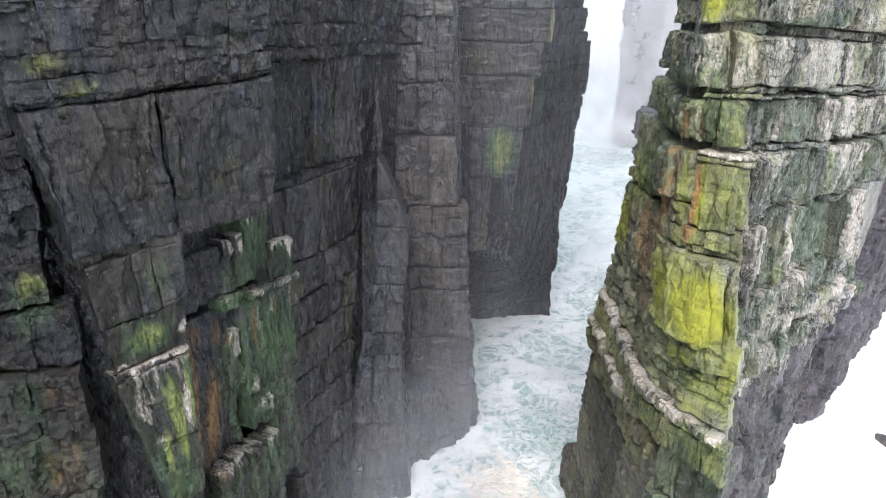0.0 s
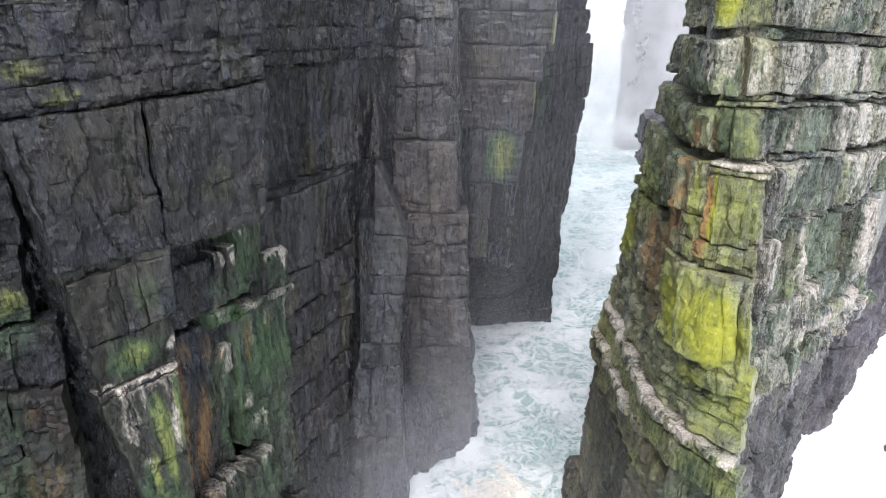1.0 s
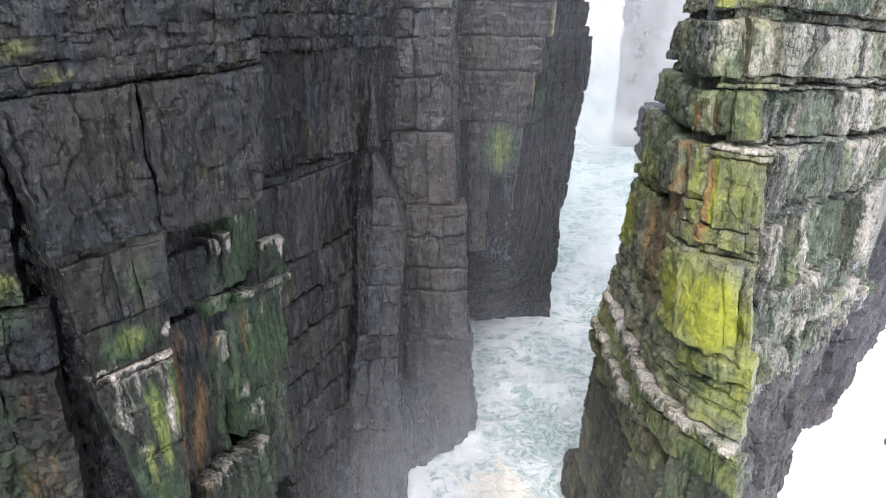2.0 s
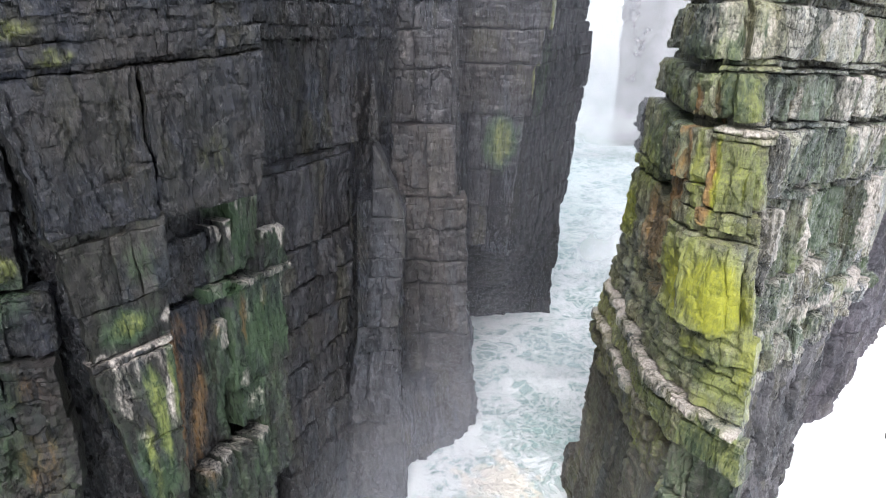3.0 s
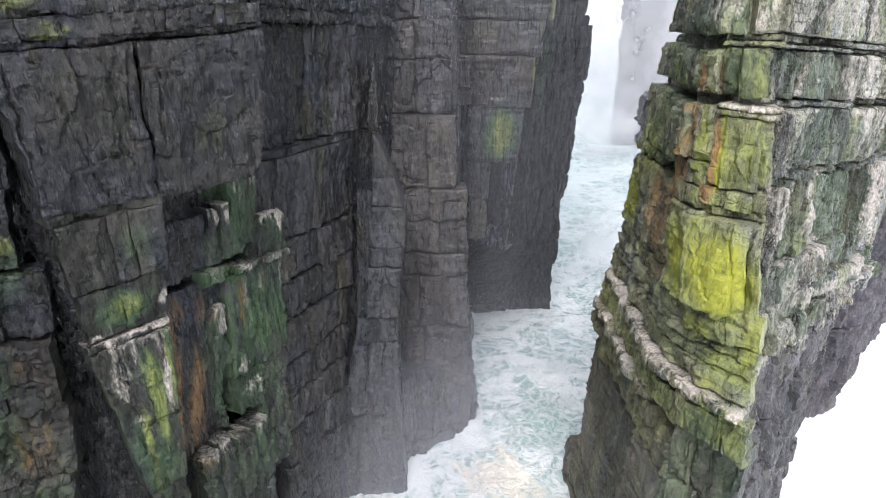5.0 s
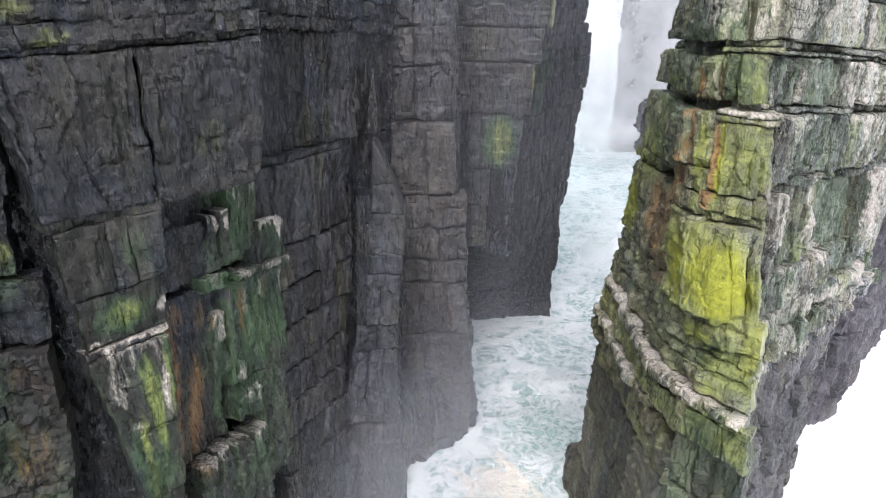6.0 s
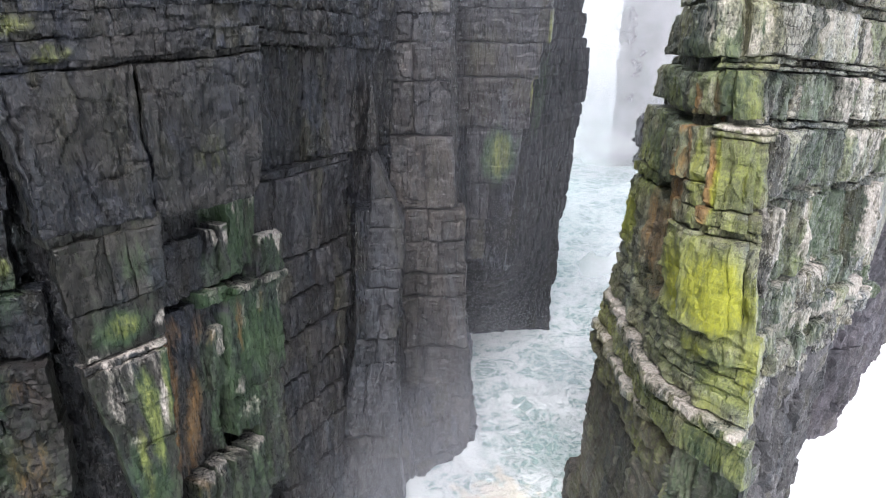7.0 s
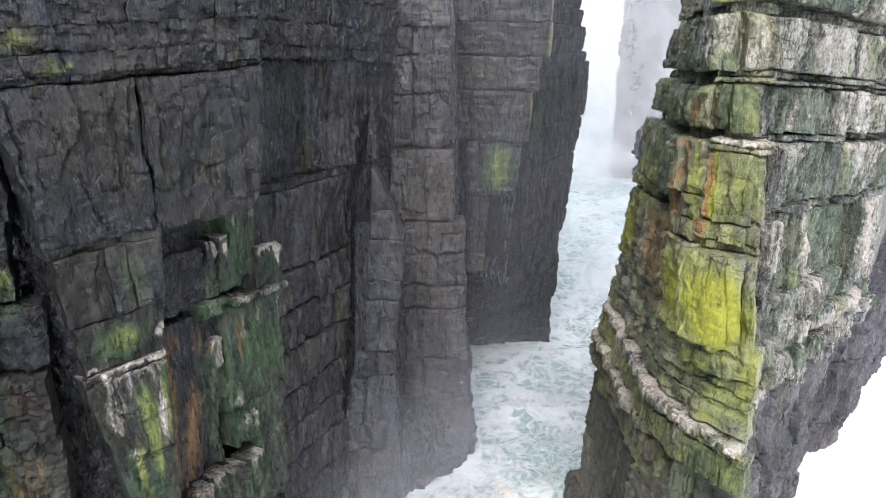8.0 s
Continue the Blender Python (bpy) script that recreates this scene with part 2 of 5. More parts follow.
def mesh_from(name, verts, faces, masks, material):
    me = bpy.data.meshes.new(name)
    me.from_pydata(verts.tolist(), [], faces)
    for m in MASKS:
        me.attributes.new(m, "FLOAT", "POINT").data.foreach_set("value", masks[m].astype(np.float32))
    me.materials.append(material)
    me.polygons.foreach_set("use_smooth", np.ones(len(me.polygons), bool))
    me.update()
    me.set_sharp_from_angle(angle=radians(24))
    return me


def cells(a, b, seed):
    """Uneven cells over two arrays of coordinates: a number for each cell, the way from its middle, and how near its border lies (0 to 1)."""
    ia, ib = np.floor(a).astype(np.int64), np.floor(b).astype(np.int64)
    best = np.full(a.shape, 9.0)
    second, num, da, db = best.copy(), np.zeros(a.shape), np.zeros(a.shape), np.zeros(a.shape)
    for i in (-1, 0, 1):
        for j in (-1, 0, 1):
            ca, cb = ia + i, ib + j
            xa = a - (ca + 0.1 + 0.8 * hashed(ca, cb, np.full_like(ca, seed)))
            xb = b - (cb + 0.1 + 0.8 * hashed(ca, cb, np.full_like(ca, seed + 51)))
            dist = np.maximum(np.abs(xa), np.abs(xb)) * 0.6 + np.hypot(xa, xb) * 0.4
            near = dist < best
            second = np.where(near, best, np.minimum(second, dist))
            num = np.where(near, hashed(ca, cb, np.full_like(ca, seed + 7)), num)
            da, db = np.where(near, xa, da), np.where(near, xb, db)
            best = np.where(near, dist, best)
    return num, da, db, second - best


SEED = [0]


def rock(wall, parent, s0, s1, z0, z1, out=0.0, top=None, thick=2.0, rough=1.0, edge=0.12, tilt=0.0, bed=0.0, cap=0.0,
         cracks=(), material=None, step=0.16, name="rock_block", moss=0.0, lichen=0.0, guano=0.0, label="", tall=1.9, size=1.9, sag=0.0, flute=0.1, lay=1.0, split=0.0, run=1.0):
    """One block of the cliff: a fractured front with worn edges, and sides that run back into the wall.
    top: its span at the head where it tapers; tilt: metres by which the foot stands out further; bed: depth of bedding grooves;
    cap: pale droppings along the head; cracks: (s, width, depth, slant); tall, size: form of its facets; sag: how uneven its foot is; lay: how far its thin beds stand out;
    split: upright joints to the metre; run: how far its thin beds run between joints."""
    SEED[0] += 1
    seed = SEED[0]
    if name == "rock_block" and z1 - z0 < 0.9:
        name = "rock_bed"
        if cap >= 0.8:
            name, label = "rock_ledge", label or "narrow ledge whitened by bird droppings"
    ns, nz = max(4, int((s1 - s0) / step)), max(3, int((z1 - z0) / step))
    t0, t1 = top or (s0, s1)
    U, V = np.meshgrid(np.linspace(0, 1, ns + 1), np.linspace(0, 1, nz + 1))
    S = (s0 + (t0 - s0) * V) * (1 - U) + (s1 + (t1 - s1) * V) * U
    Z = z0 + (z1 - z0) * V - wall.drop(S)
    if sag:
        Z = Z - sag * (1 - V) * (fractal(np.stack([S, 0 * S, 0 * S], -1), 0.6, 3, seed) - 0.35) * 2
    P, N = wall.at(S, Z)
    width = (s1 + (t1 - s1) * V) - (s0 + (t0 - s0) * V)
    es, ez = np.minimum(U, 1 - U) * width, np.minimum(V, 1 - V) * (z1 - z0)
    r = edge * np.clip((fractal(P, 0.8, 3, seed) - 0.36) * 3.2, 0.08, 1.3)
    d = out + tilt * (1 - V)
    d = d - r * np.clip(1 - es / (1.8 * r), 0, 1) ** 2 - r * np.clip(1 - ez / (1.4 * r), 0, 1) ** 2
    # broad fractured facets, bent by a slow noise so that no line runs straight
    bend = 1.1 * (fractal(P, 0.45, 3, seed + 2) - 0.5)
    for width_, depth, groove, k in ((size, 0.40, 0.12, 0), (size * 0.42, 0.20, 0.05, 1)):
        num, da, db, rim_ = cells((S + bend) / width_, (Z + bend * 0.5) / (width_ * tall), seed * 3 + k)
        n2 = (num * 7.13) % 1.0
        n3 = (num * 13.7) % 1.0
        d = d + rough * depth * ((num - 0.5) * 1.1 + (n2 - 0.5) * 1.3 * da + (n3 - 0.5) * 0.9 * db)
        d = d - rough * groove * np.clip(1 - rim_ / (0.05 + 0.02 * k), 0, 1)
    # thin beds, each broken by its own joints
    for thick_, long_, depth, k in ((0.85, 1.5 * run, 0.16 * lay, 0), (0.30, 0.8 * run, 0.07 * lay, 1)):
        level = (Z + wall.drop(S) + 0.35 * (fractal(P * np.array([1, 1, 0.2]), 0.35, 2, 61 + k) - 0.5)) / thick_ + seed * 0.37
        level = level + 0.45 * np.sin(level * 2.1 + seed)
        layer = np.floor(level).astype(np.int64)
        at_ = (S + 0.5 * bend) / long_ + 7.7 * hashed(layer, layer * 0 + seed, layer * 0 + k)
        piece = np.floor(at_).astype(np.int64)
        d = d + rough * depth * (hashed(piece, layer, layer * 0 + 3 * seed + k) - 0.5) * np.clip(6 * (hashed(layer, piece // 3, layer * 0 + 11) - 0.35), 0, 1)
        d = d - rough * 0.35 * depth * np.clip(1 - np.minimum(level - layer, layer + 1 - level) * thick_ / 0.05, 0, 1)
    d = d + rough * 0.5 * (fractal(P * np.array([1, 1, 0.45]), 0.3, 3, 5) - 0.5) + rough * 0.12 * (fractal(P * np.array([1, 1, 0.3]), 1.9, 4, seed + 9) - 0.5)
    d = d + flute * (np.abs(fractal(P * np.array([1, 1, 0.10]), 0.75, 3, seed + 70) - 0.5) * 5 - 0.7)
    d = d + flute * 0.7 * (fractal(P * np.array([1, 1, 0.13]), 2.4, 3, seed + 33) - 0.5)
    if bed:
        layer = grain(np.stack([(Z + wall.drop(S)) * 3.1 + 0.5 * fractal(P, 0.3, 2, 8), P[..., 0] * 0.08, P[..., 1] * 0.08], -1), 1.0, 77)
        d = d - bed * np.clip((0.6 - layer) * 4, 0, 1)
    chance = random.Random(seed)
    for _ in range(int(split * (s1 - s0) + chance.random())):
        mid_, tall_ = chance.uniform(0.2, 0.8), chance.uniform(0.25, 0.7)
        line = chance.uniform(s0, s1) + chance.uniform(-0.12, 0.12) * (Z - (z0 + z1) / 2) + 0.5 * (fractal(P * np.array([0, 0, 1.0]), 0.8, 3, seed + chance.randrange(60)) - 0.5)
        cut = np.clip(1.5 - np.abs(S - line) / chance.uniform(0.05, 0.09), 0, 1) * np.clip((tall_ - np.abs(V - mid_)) * 6, 0, 1)
        d = d - chance.uniform(0.12, 0.35) * cut - chance.uniform(-0.1, 0.1) * (S > line) * np.clip((tall_ - np.abs(V - mid_)) * 3, 0, 1)
    for cs, cw, cd, slant in cracks:
        line = cs + slant * (Z - (z0 + z1) / 2) + 0.7 * (fractal(P * np.array([0, 0, 1.0]), 0.6, 3, seed + 90) - 0.5)
        d = d - cd * np.clip(1.4 - np.abs(S - line) / cw, 0, 1)
    masks = {m: np.zeros_like(d) for m in MASKS}
    streak = fractal(P * np.array([1, 1, 0.22]), 0.9, 3, 41)
    for kind, ps, pz, rs, rz, amount in wall.patches:
        rr = np.sqrt(((S - ps) / rs) ** 2 + ((Z - pz) / rz) ** 2)
        masks[kind] = np.maximum(masks[kind], amount * np.clip(1.75 - rr * 1.25 + 1.4 * (streak - 0.5), 0, 1))
    if cap:
        drip = 0.15 + 5.0 * np.clip(fractal(np.stack([S, 0 * S, 0 * S + seed], -1), 1.7, 3, 12) - 0.4, 0, 1)
        thin = np.clip(fractal(np.stack([S, 0 * S, 0 * S + seed], -1), 0.45, 3, 19) * 3.0 - 0.7, 0.62, 1)
        masks["guano"] = np.maximum(masks["guano"], cap * thin * np.clip(1.25 - (1 - V) * (z1 - z0) / drip, 0, 1))
    masks["moss"] = np.maximum(masks["moss"], moss * np.clip(0.4 + 1.2 * streak, 0, 1) * (streak > 0.3))
    masks["lichen"] = np.maximum(masks["lichen"], lichen * np.clip(0.4 + 1.2 * streak, 0, 1))
    # pale upright streaks: droppings, and wet highlights put into the colour
    if guano:
        pale = fractal(P * np.array([1, 1, 0.10]), 1.1, 3, 53)
        masks["guano"] = np.maximum(masks["guano"], guano * np.clip((pale - 0.42) * 5, 0, 1))
    front = P + N * d[..., None]
    warp = np.stack([fractal(P, 0.22, 3, 101) - 0.5, fractal(P, 0.22, 3, 202) - 0.5, 0.55 * (fractal(P, 0.16, 3, 303) - 0.5)], -1) * 0.7
    warp = warp + np.stack([fractal(P, 1.0, 4, 111) - 0.5, fractal(P, 1.0, 4, 212) - 0.5, 0.8 * (fractal(P, 0.8, 4, 313) - 0.5)], -1) * 0.45
    front = front + warp
    rim = [(0, i) for i in range(ns)] + [(j, ns) for j in range(nz)] + [(nz, i) for i in range(ns, 0, -1)] + [(j, 0) for j in range(nz, 0, -1)]
    rj, ri = np.array([q[0] for q in rim]), np.array([q[1] for q in rim])
    n = (ns + 1) * (nz + 1)
    rows = max(2, min(8, int(thick / (2.2 * step))))
    rings = []
    for r_ in range(1, rows + 1):
        q = front[rj, ri] - N[rj, ri] * (thick * (r_ / rows) ** 1.3)
        jog = np.stack([fractal(q, 0.9, 4, 400 + a_) - 0.5 for a_ in range(3)], -1) * np.array([1, 1, 0.5])
        rings.append(q + jog * min(1.0, 0.35 * r_) * 0.7 * min(1.0, rough + 0.2))
    verts = np.concatenate([front.reshape(-1, 3)] + rings)
    idx = np.arange(n).reshape(nz + 1, ns + 1)
    faces = np.stack([idx[:-1, :-1], idx[:-1, 1:], idx[1:, 1:], idx[1:, :-1]], -1).reshape(-1, 4).tolist()
    k = len(rim)
    edge_ids = idx[rj, ri]
    for a in range(k):
        b = (a + 1) % k
        faces.append([int(edge_ids[b]), int(edge_ids[a]), n + a, n + b])
        for r_ in range(rows - 1):
            faces.append([n + r_ * k + b, n + r_ * k + a, n + (r_ + 1) * k + a, n + (r_ + 1) * k + b])
    flat = {}
    for m in MASKS:
        e = masks[m][rj, ri]
        if m == "guano" and cap:
            e = np.where(rj == nz, np.maximum(e, cap * 0.8 * thin[rj, ri]), e * 0.4)
        flat[m] = np.concatenate([masks[m].ravel()] + [e * (1 - 0.5 * r_ / rows) for r_ in range(rows)])
    me = mesh_from(name, verts, faces, flat, material)
    ob = new(name, me)
    ob.parent = parent
    if label:
        tagged(ob, label)
    return ob


def thing(name, label, category, kind="", group=""):
    ob = new(name)
    return tagged(ob, label, category, group, kind)


def course(wall, parent, z0, z1, joints, outs=(), gap=0.012, jitter=0.2, rng=None, moods=(), **kw):
    """A bed of blocks side by side between the joints; moods: ways of weathering, one drawn for each block."""
    rng = rng or random.Random(int(z0 * 10) + int(joints[0] * 7))
    made = []
    for i, (a, b) in enumerate(zip(joints, joints[1:])):
        o = outs[i] if i < len(outs) else (outs[-1] if outs else 0.0) + rng.uniform(-jitter, jitter)
        mood = rng.choice(moods) if moods else {}
        made.append(rock(wall, parent, a + gap, b - gap, z0 + gap, z1 - gap, o + mood.get("set", 0.0), **{**kw, **{key: v for key, v in mood.items() if key != "set"}}))
    return made


def joints(a, b, w, seed=0):
    """Uneven joints from a to b, about w apart."""
    rng = random.Random(seed)
    n = max(1, round((b - a) / w))
    return [a] + [a + (b - a) * (i + rng.uniform(-0.28, 0.28)) / n for i in range(1, n)] + [b]


def core(wall, parent, z0, z1, s0, s1, inset, material, name="rock_core", deep=4.0):
    """The solid body of the cliff behind its blocks."""
    ns, nz = max(2, int((s1 - s0) / 0.8)), max(2, int((z1 - z0) / 0.8))
    S, Z = np.meshgrid(np.linspace(s0, s1, ns + 1), np.linspace(z0, z1, nz + 1))
    P, N = wall.at(S, Z)
    f = P - N * (inset + 0.6 * (fractal(P, 0.5, 3, 3) - 0.5)[..., None])
    b = P - N * (inset + deep)
    n = f[..., 0].size
    idx = np.arange(n).reshape(nz + 1, ns + 1)
    faces = np.stack([idx[:-1, :-1], idx[:-1, 1:], idx[1:, 1:], idx[1:, :-1]], -1).reshape(-1, 4)
    back = faces[:, ::-1] + n
    rim = list(idx[0, :]) + list(idx[1:, -1]) + list(idx[-1, -2::-1]) + list(idx[-2:0:-1, 0])
    sides = [[int(rim[(i + 1) % len(rim)]), int(rim[i]), int(rim[i]) + n, int(rim[(i + 1) % len(rim)]) + n] for i in range(len(rim))]
    verts = np.concatenate([f.reshape(-1, 3), b.reshape(-1, 3)])
    me = mesh_from(name, verts, faces.tolist() + back.tolist() + sides, {m: np.zeros(2 * n) for m in MASKS}, material)
    ob = new(name, me)
    ob.parent = parent
    return ob


def massif(parent, outline, z0, z1, material, name="rock_core"):
    """The solid inside of a cliff, well behind its faces, with a rough level head."""
    n, rows = len(outline), 3
    mid = np.mean(np.array(outline, float), 0)
    verts, faces = [], []
    for z in (z0, z1):
        for x, y in outline:
            verts.append((x, y, z))
    for i in range(n):
        j = (i + 1) % n
        faces.append((i, j, n + j, n + i))
    for r in range(1, rows + 1):
        for i, (x, y) in enumerate(outline):
            f = 1 - r / (rows + 1)
            verts.append((mid[0] + (x - mid[0]) * f, mid[1] + (y - mid[1]) * f, z1 + 0.5 * ((i * 7 + r * 5) % 4) / 3))
        for i in range(n):
            j, a, b = (i + 1) % n, r * n, (r + 1) * n
            faces.append((a + i, a + j, b + j, b + i))
    verts.append((mid[0], mid[1], z1 + 0.3))
    for i in range(n):
        faces.append(((rows + 1) * n + i, (rows + 1) * n + (i + 1) % n, len(verts) - 1))
    faces.append(tuple(range(n - 1, -1, -1)))
    me = mesh_from(name, np.array(verts, float), faces, {m: np.zeros(len(verts)) for m in MASKS}, material)
    ob = new(name, me)
    ob.parent = parent
    return ob


# ---- water and mist ----
def sea_material():
    k = Nodes("foaming_sea")
    wob = k.n.new("ShaderNodeTexNoise")
    wob.inputs["Scale"].default_value, wob.inputs["Detail"].default_value = 0.3, 5
    k.put(k.pos, wob.inputs["Vector"])
    add = k.n.new("ShaderNodeVectorMath")
    add.operation = "ADD"
    k.put(k.pos, add.inputs[0])
    k.put(k.scale(wob.outputs["Color"], (3.0, 3.0, 0.0)), add.inputs[1])
    p = k.scale(add.outputs[0], (1, 1, 0))

    def net(size, width):
        vor = k.n.new("ShaderNodeTexVoronoi")
        vor.feature = "DISTANCE_TO_EDGE"
        k.put(p, vor.inputs["Vector"])
        vor.inputs["Scale"].default_value = size
        return k.ramp(vor.outputs["Distance"], 0.0, width, 1, 0)

    fine = k.noise(p, 1.5, 6, 0.68)
    broad = k.noise(p, 0.10, 4, 0.6)
    curd = k.noise(p, 0.42, 6, 0.65)
    lace = k.math("MULTIPLY", k.math("MAXIMUM", net(0.24, 0.17), k.math("MULTIPLY", net(0.62, 0.2), 0.8)), k.ramp(fine, 0.32, 0.54))
    axes = k.n.new("ShaderNodeSeparateXYZ")
    k.put(k.pos, axes.inputs[0])
    shore = k.math("MULTIPLY", k.ramp(axes.outputs[0], 26.0, 46.0), k.ramp(axes.outputs[1], 165.0, 120.0))
    surf = k.math("ADD", k.math("MULTIPLY", shore, 0.9), k.math("MULTIPLY", k.attr("swash"), k.ramp(curd, 0.36, 0.62, 0.1, 0.65)))   # the open shore outside the strait is all surf
    foam = k.math("ADD", k.math("MULTIPLY", lace, k.ramp(broad, 0.30, 0.55, 0.45, 0.8)), k.math("MULTIPLY", k.ramp(k.math("ADD", k.math("MULTIPLY", broad, 0.45), k.math("MULTIPLY", curd, 0.55)), 0.46, 0.60), 0.75))
    foam = k.math("ADD", foam, k.math("MULTIPLY", k.math("SUBTRACT", fine, 0.5), 0.55))
    foam = k.ramp(k.math("ADD", foam, surf), 0.0, 1.0)
    water = k.mix(fine, (0.28, 0.395, 0.38), (0.42, 0.53, 0.51))
    white = k.mix(shore, k.mix(k.ramp(axes.outputs[1], 95.0, 150.0), (0.69, 0.73, 0.73), (0.53, 0.59, 0.595)), (0.90, 0.91, 0.91))
    # a raft of old cream-coloured froth in the mouth of the strait
    raft = k.n.new("ShaderNodeVectorMath")
    raft.operation = "DISTANCE"
    k.put(p, raft.inputs[0])
    raft.inputs[1].default_value = (RAFT_X, RAFT_Y, 0.0)
    froth = k.ramp(k.math("ADD", k.math("MULTIPLY", raft.outputs["Value"], 0.17), k.math("MULTIPLY", k.noise(k.pos, 0.5, 4, 0.6), 2.2)), 1.45, 2.0, 1, 0)
    k.put(k.mix(k.math("MULTIPLY", froth, 0.92), k.mix(foam, water, white), (0.76, 0.71, 0.61)), k.bsdf.inputs["Base Color"])
    k.put(k.ramp(foam, 0, 1, 0.25, 0.8), k.bsdf.inputs["Roughness"])
    k.put(k.bump(k.math("ADD", k.math("MULTIPLY", foam, 0.5), fine), 0.8, 0.4), k.bsdf.inputs["Normal"])
    return k.mat


SEA_WATER = sea_material()


def mist_material(name, density, low, white=0.74, lifted=0.0, reach=30.0):
    """White droplets lit by the sky; thickest over the water, thinning out in wisps. low: how much of it hangs below reach metres; lifted: over how many metres it thins out again towards the water."""
    k = Nodes(name)
    k.n.remove(k.bsdf)
    wisp = k.math("MULTIPLY", k.ramp(k.noise(k.pos, 0.07, 4, 0.55), 0.25, 0.7, 0.55, 1.4), k.attr("thin"))
    axes = k.n.new("ShaderNodeSeparateXYZ")
    k.put(k.pos, axes.inputs[0])
    amount = k.math("MULTIPLY", k.math("MULTIPLY", wisp, density), k.ramp(axes.outputs[2], SEA, SEA + reach, 1.0, 1.0 - low), True)
    if lifted:
        amount = k.math("MULTIPLY", amount, k.ramp(axes.outputs[2], SEA - 1.0, SEA + lifted))
    clear, drop, passing = k.n.new("ShaderNodeBsdfTransparent"), k.n.new("ShaderNodeBsdfDiffuse"), k.n.new("ShaderNodeBsdfTranslucent")
    drop.inputs[0].default_value = passing.inputs[0].default_value = (white * 0.97, white * 0.99, white * 1.09, 1) if white < 0.76 else (white, white, white, 1)
    half, mixed = k.n.new("ShaderNodeMixShader"), k.n.new("ShaderNodeMixShader")
    k.l.new(drop.outputs[0], half.inputs[1]), k.l.new(passing.outputs[0], half.inputs[2])
    k.put(amount, mixed.inputs[0])
    k.l.new(clear.outputs[0], mixed.inputs[1]), k.l.new(half.outputs[0], mixed.inputs[2])
    k.l.new(mixed.outputs[0], k.out.inputs[0])
    return k.mat


# ---- plan of the cliffs; the beds dip gently away to the north ----
FAR = Wall(20, (-38, 33.0), (-24.6, 36.6), 60, (-37, 37.5), (-25.2, 42.5))
CLEFT = Wall(20, (-26.5, 42.6), (-20.4, 43.4), 60, (-28.0, 47.4), (-23.6, 47.0))
AS = Wall(20, (-23.6, 39.8), (-17.6, 39.2), 60, (-29.6, 46.8), (-24.2, 40.4))
A = Wall(20, (-20.2, 36.6), (-17.6, 40.5), 60, (-24.0, 39.7), (-18.0, 45.2))
M = Wall(20, (-18.6, 43.0), (-9.6, 66.0), 60, (-18.0, 45.2), (-8.2, 72.0), 0.14, 10.0)
P1 = Wall(20, (-9.8, 66.3), (-4.6, 66.5), 60, (-8.4, 72.5), (-3.6, 72.5))
P1S = Wall(20, (-4.6, 66.5), (-4.8, 77.0), 60, (-3.6, 72.5), (-4.2, 82.5))
P2 = Wall(20, (-4.8, 76.5), (3.4, 76.5), 60, (-4.5, 82.5), (2.4, 82.5))
FOOT = Wall(8, (-5.2, 67.0), (4.0, 75.0), 20, (-4.8, 71.5), (3.6, 77.4))
P2S = Wall(20, (3.4, 76.5), (3.0, 106.0), 60, (2.4, 82.5), (2.8, 90.5))
P3 = Wall(20, (3.0, 90.6), (9.6, 89.6), 60, (2.6, 90.5), (11.9, 88.6))
P4 = Wall(20, (9.6, 90.0), (18.4, 105.0), 60, (11.9, 88.6), (23.0, 112.0), 0.10, 0.0)
P3B = Wall(8, (3.0, 104.0), (9.0, 105.0), 30, (3.0, 90.6), (10.1, 89.5))
P4C = Wall(8, (8.5, 105.0), (18.5, 105.5), 30, (10.0, 89.8), (19.4, 106.5))
RL = Wall(38, (16.3, 67.0), (15.7, 40.0), 60, (19.4, 67.0), (15.5, 42.8), -0.11, 25.8)
RF = Wall(38, (15.8, 39.8), (19.1, 36.2), 60, (15.6, 42.8), (19.8, 43.4))
RR = Wall(38, (20.0, 42.0), (41.0, 63.0), 60, (19.8, 43.4), (41.5, 62.5), 0.13, 0.0)
RLB = Wall(8, (14.4, 66.0), (14.6, 43.5), 38, (16.3, 67.0), (15.7, 40.0), -0.08, 24.8)
RFB = Wall(8, (14.6, 43.5), (21.5, 42.0), 38, (15.8, 39.8), (19.1, 36.2))
RU = Wall(8, (31.0, 50.8), (42.8, 70.3), 38, (20.0, 42.0), (37.0, 59.0), 0.10, 0.0)
R4 = Wall(8, (38.0, 74.3), (51.0, 77.5), 45, (36.0, 70.6), (53.0, 76.0))
R5 = Wall(8, (51.0, 77.5), (78.0, 108.0), 45, (53.0, 76.0), (80.0, 104.0))
FARSTACK = Wall(8, (52.6, 205.0), (78.0, 207.0), 60, (51.6, 203.0), (78.0, 207.0))
REAR = Wall(8, (28.6, 101.0), (40.0, 100.0), 60, (29.0, 101.0), (40.0, 100.0))
Bend(RL, RF, 3.2)
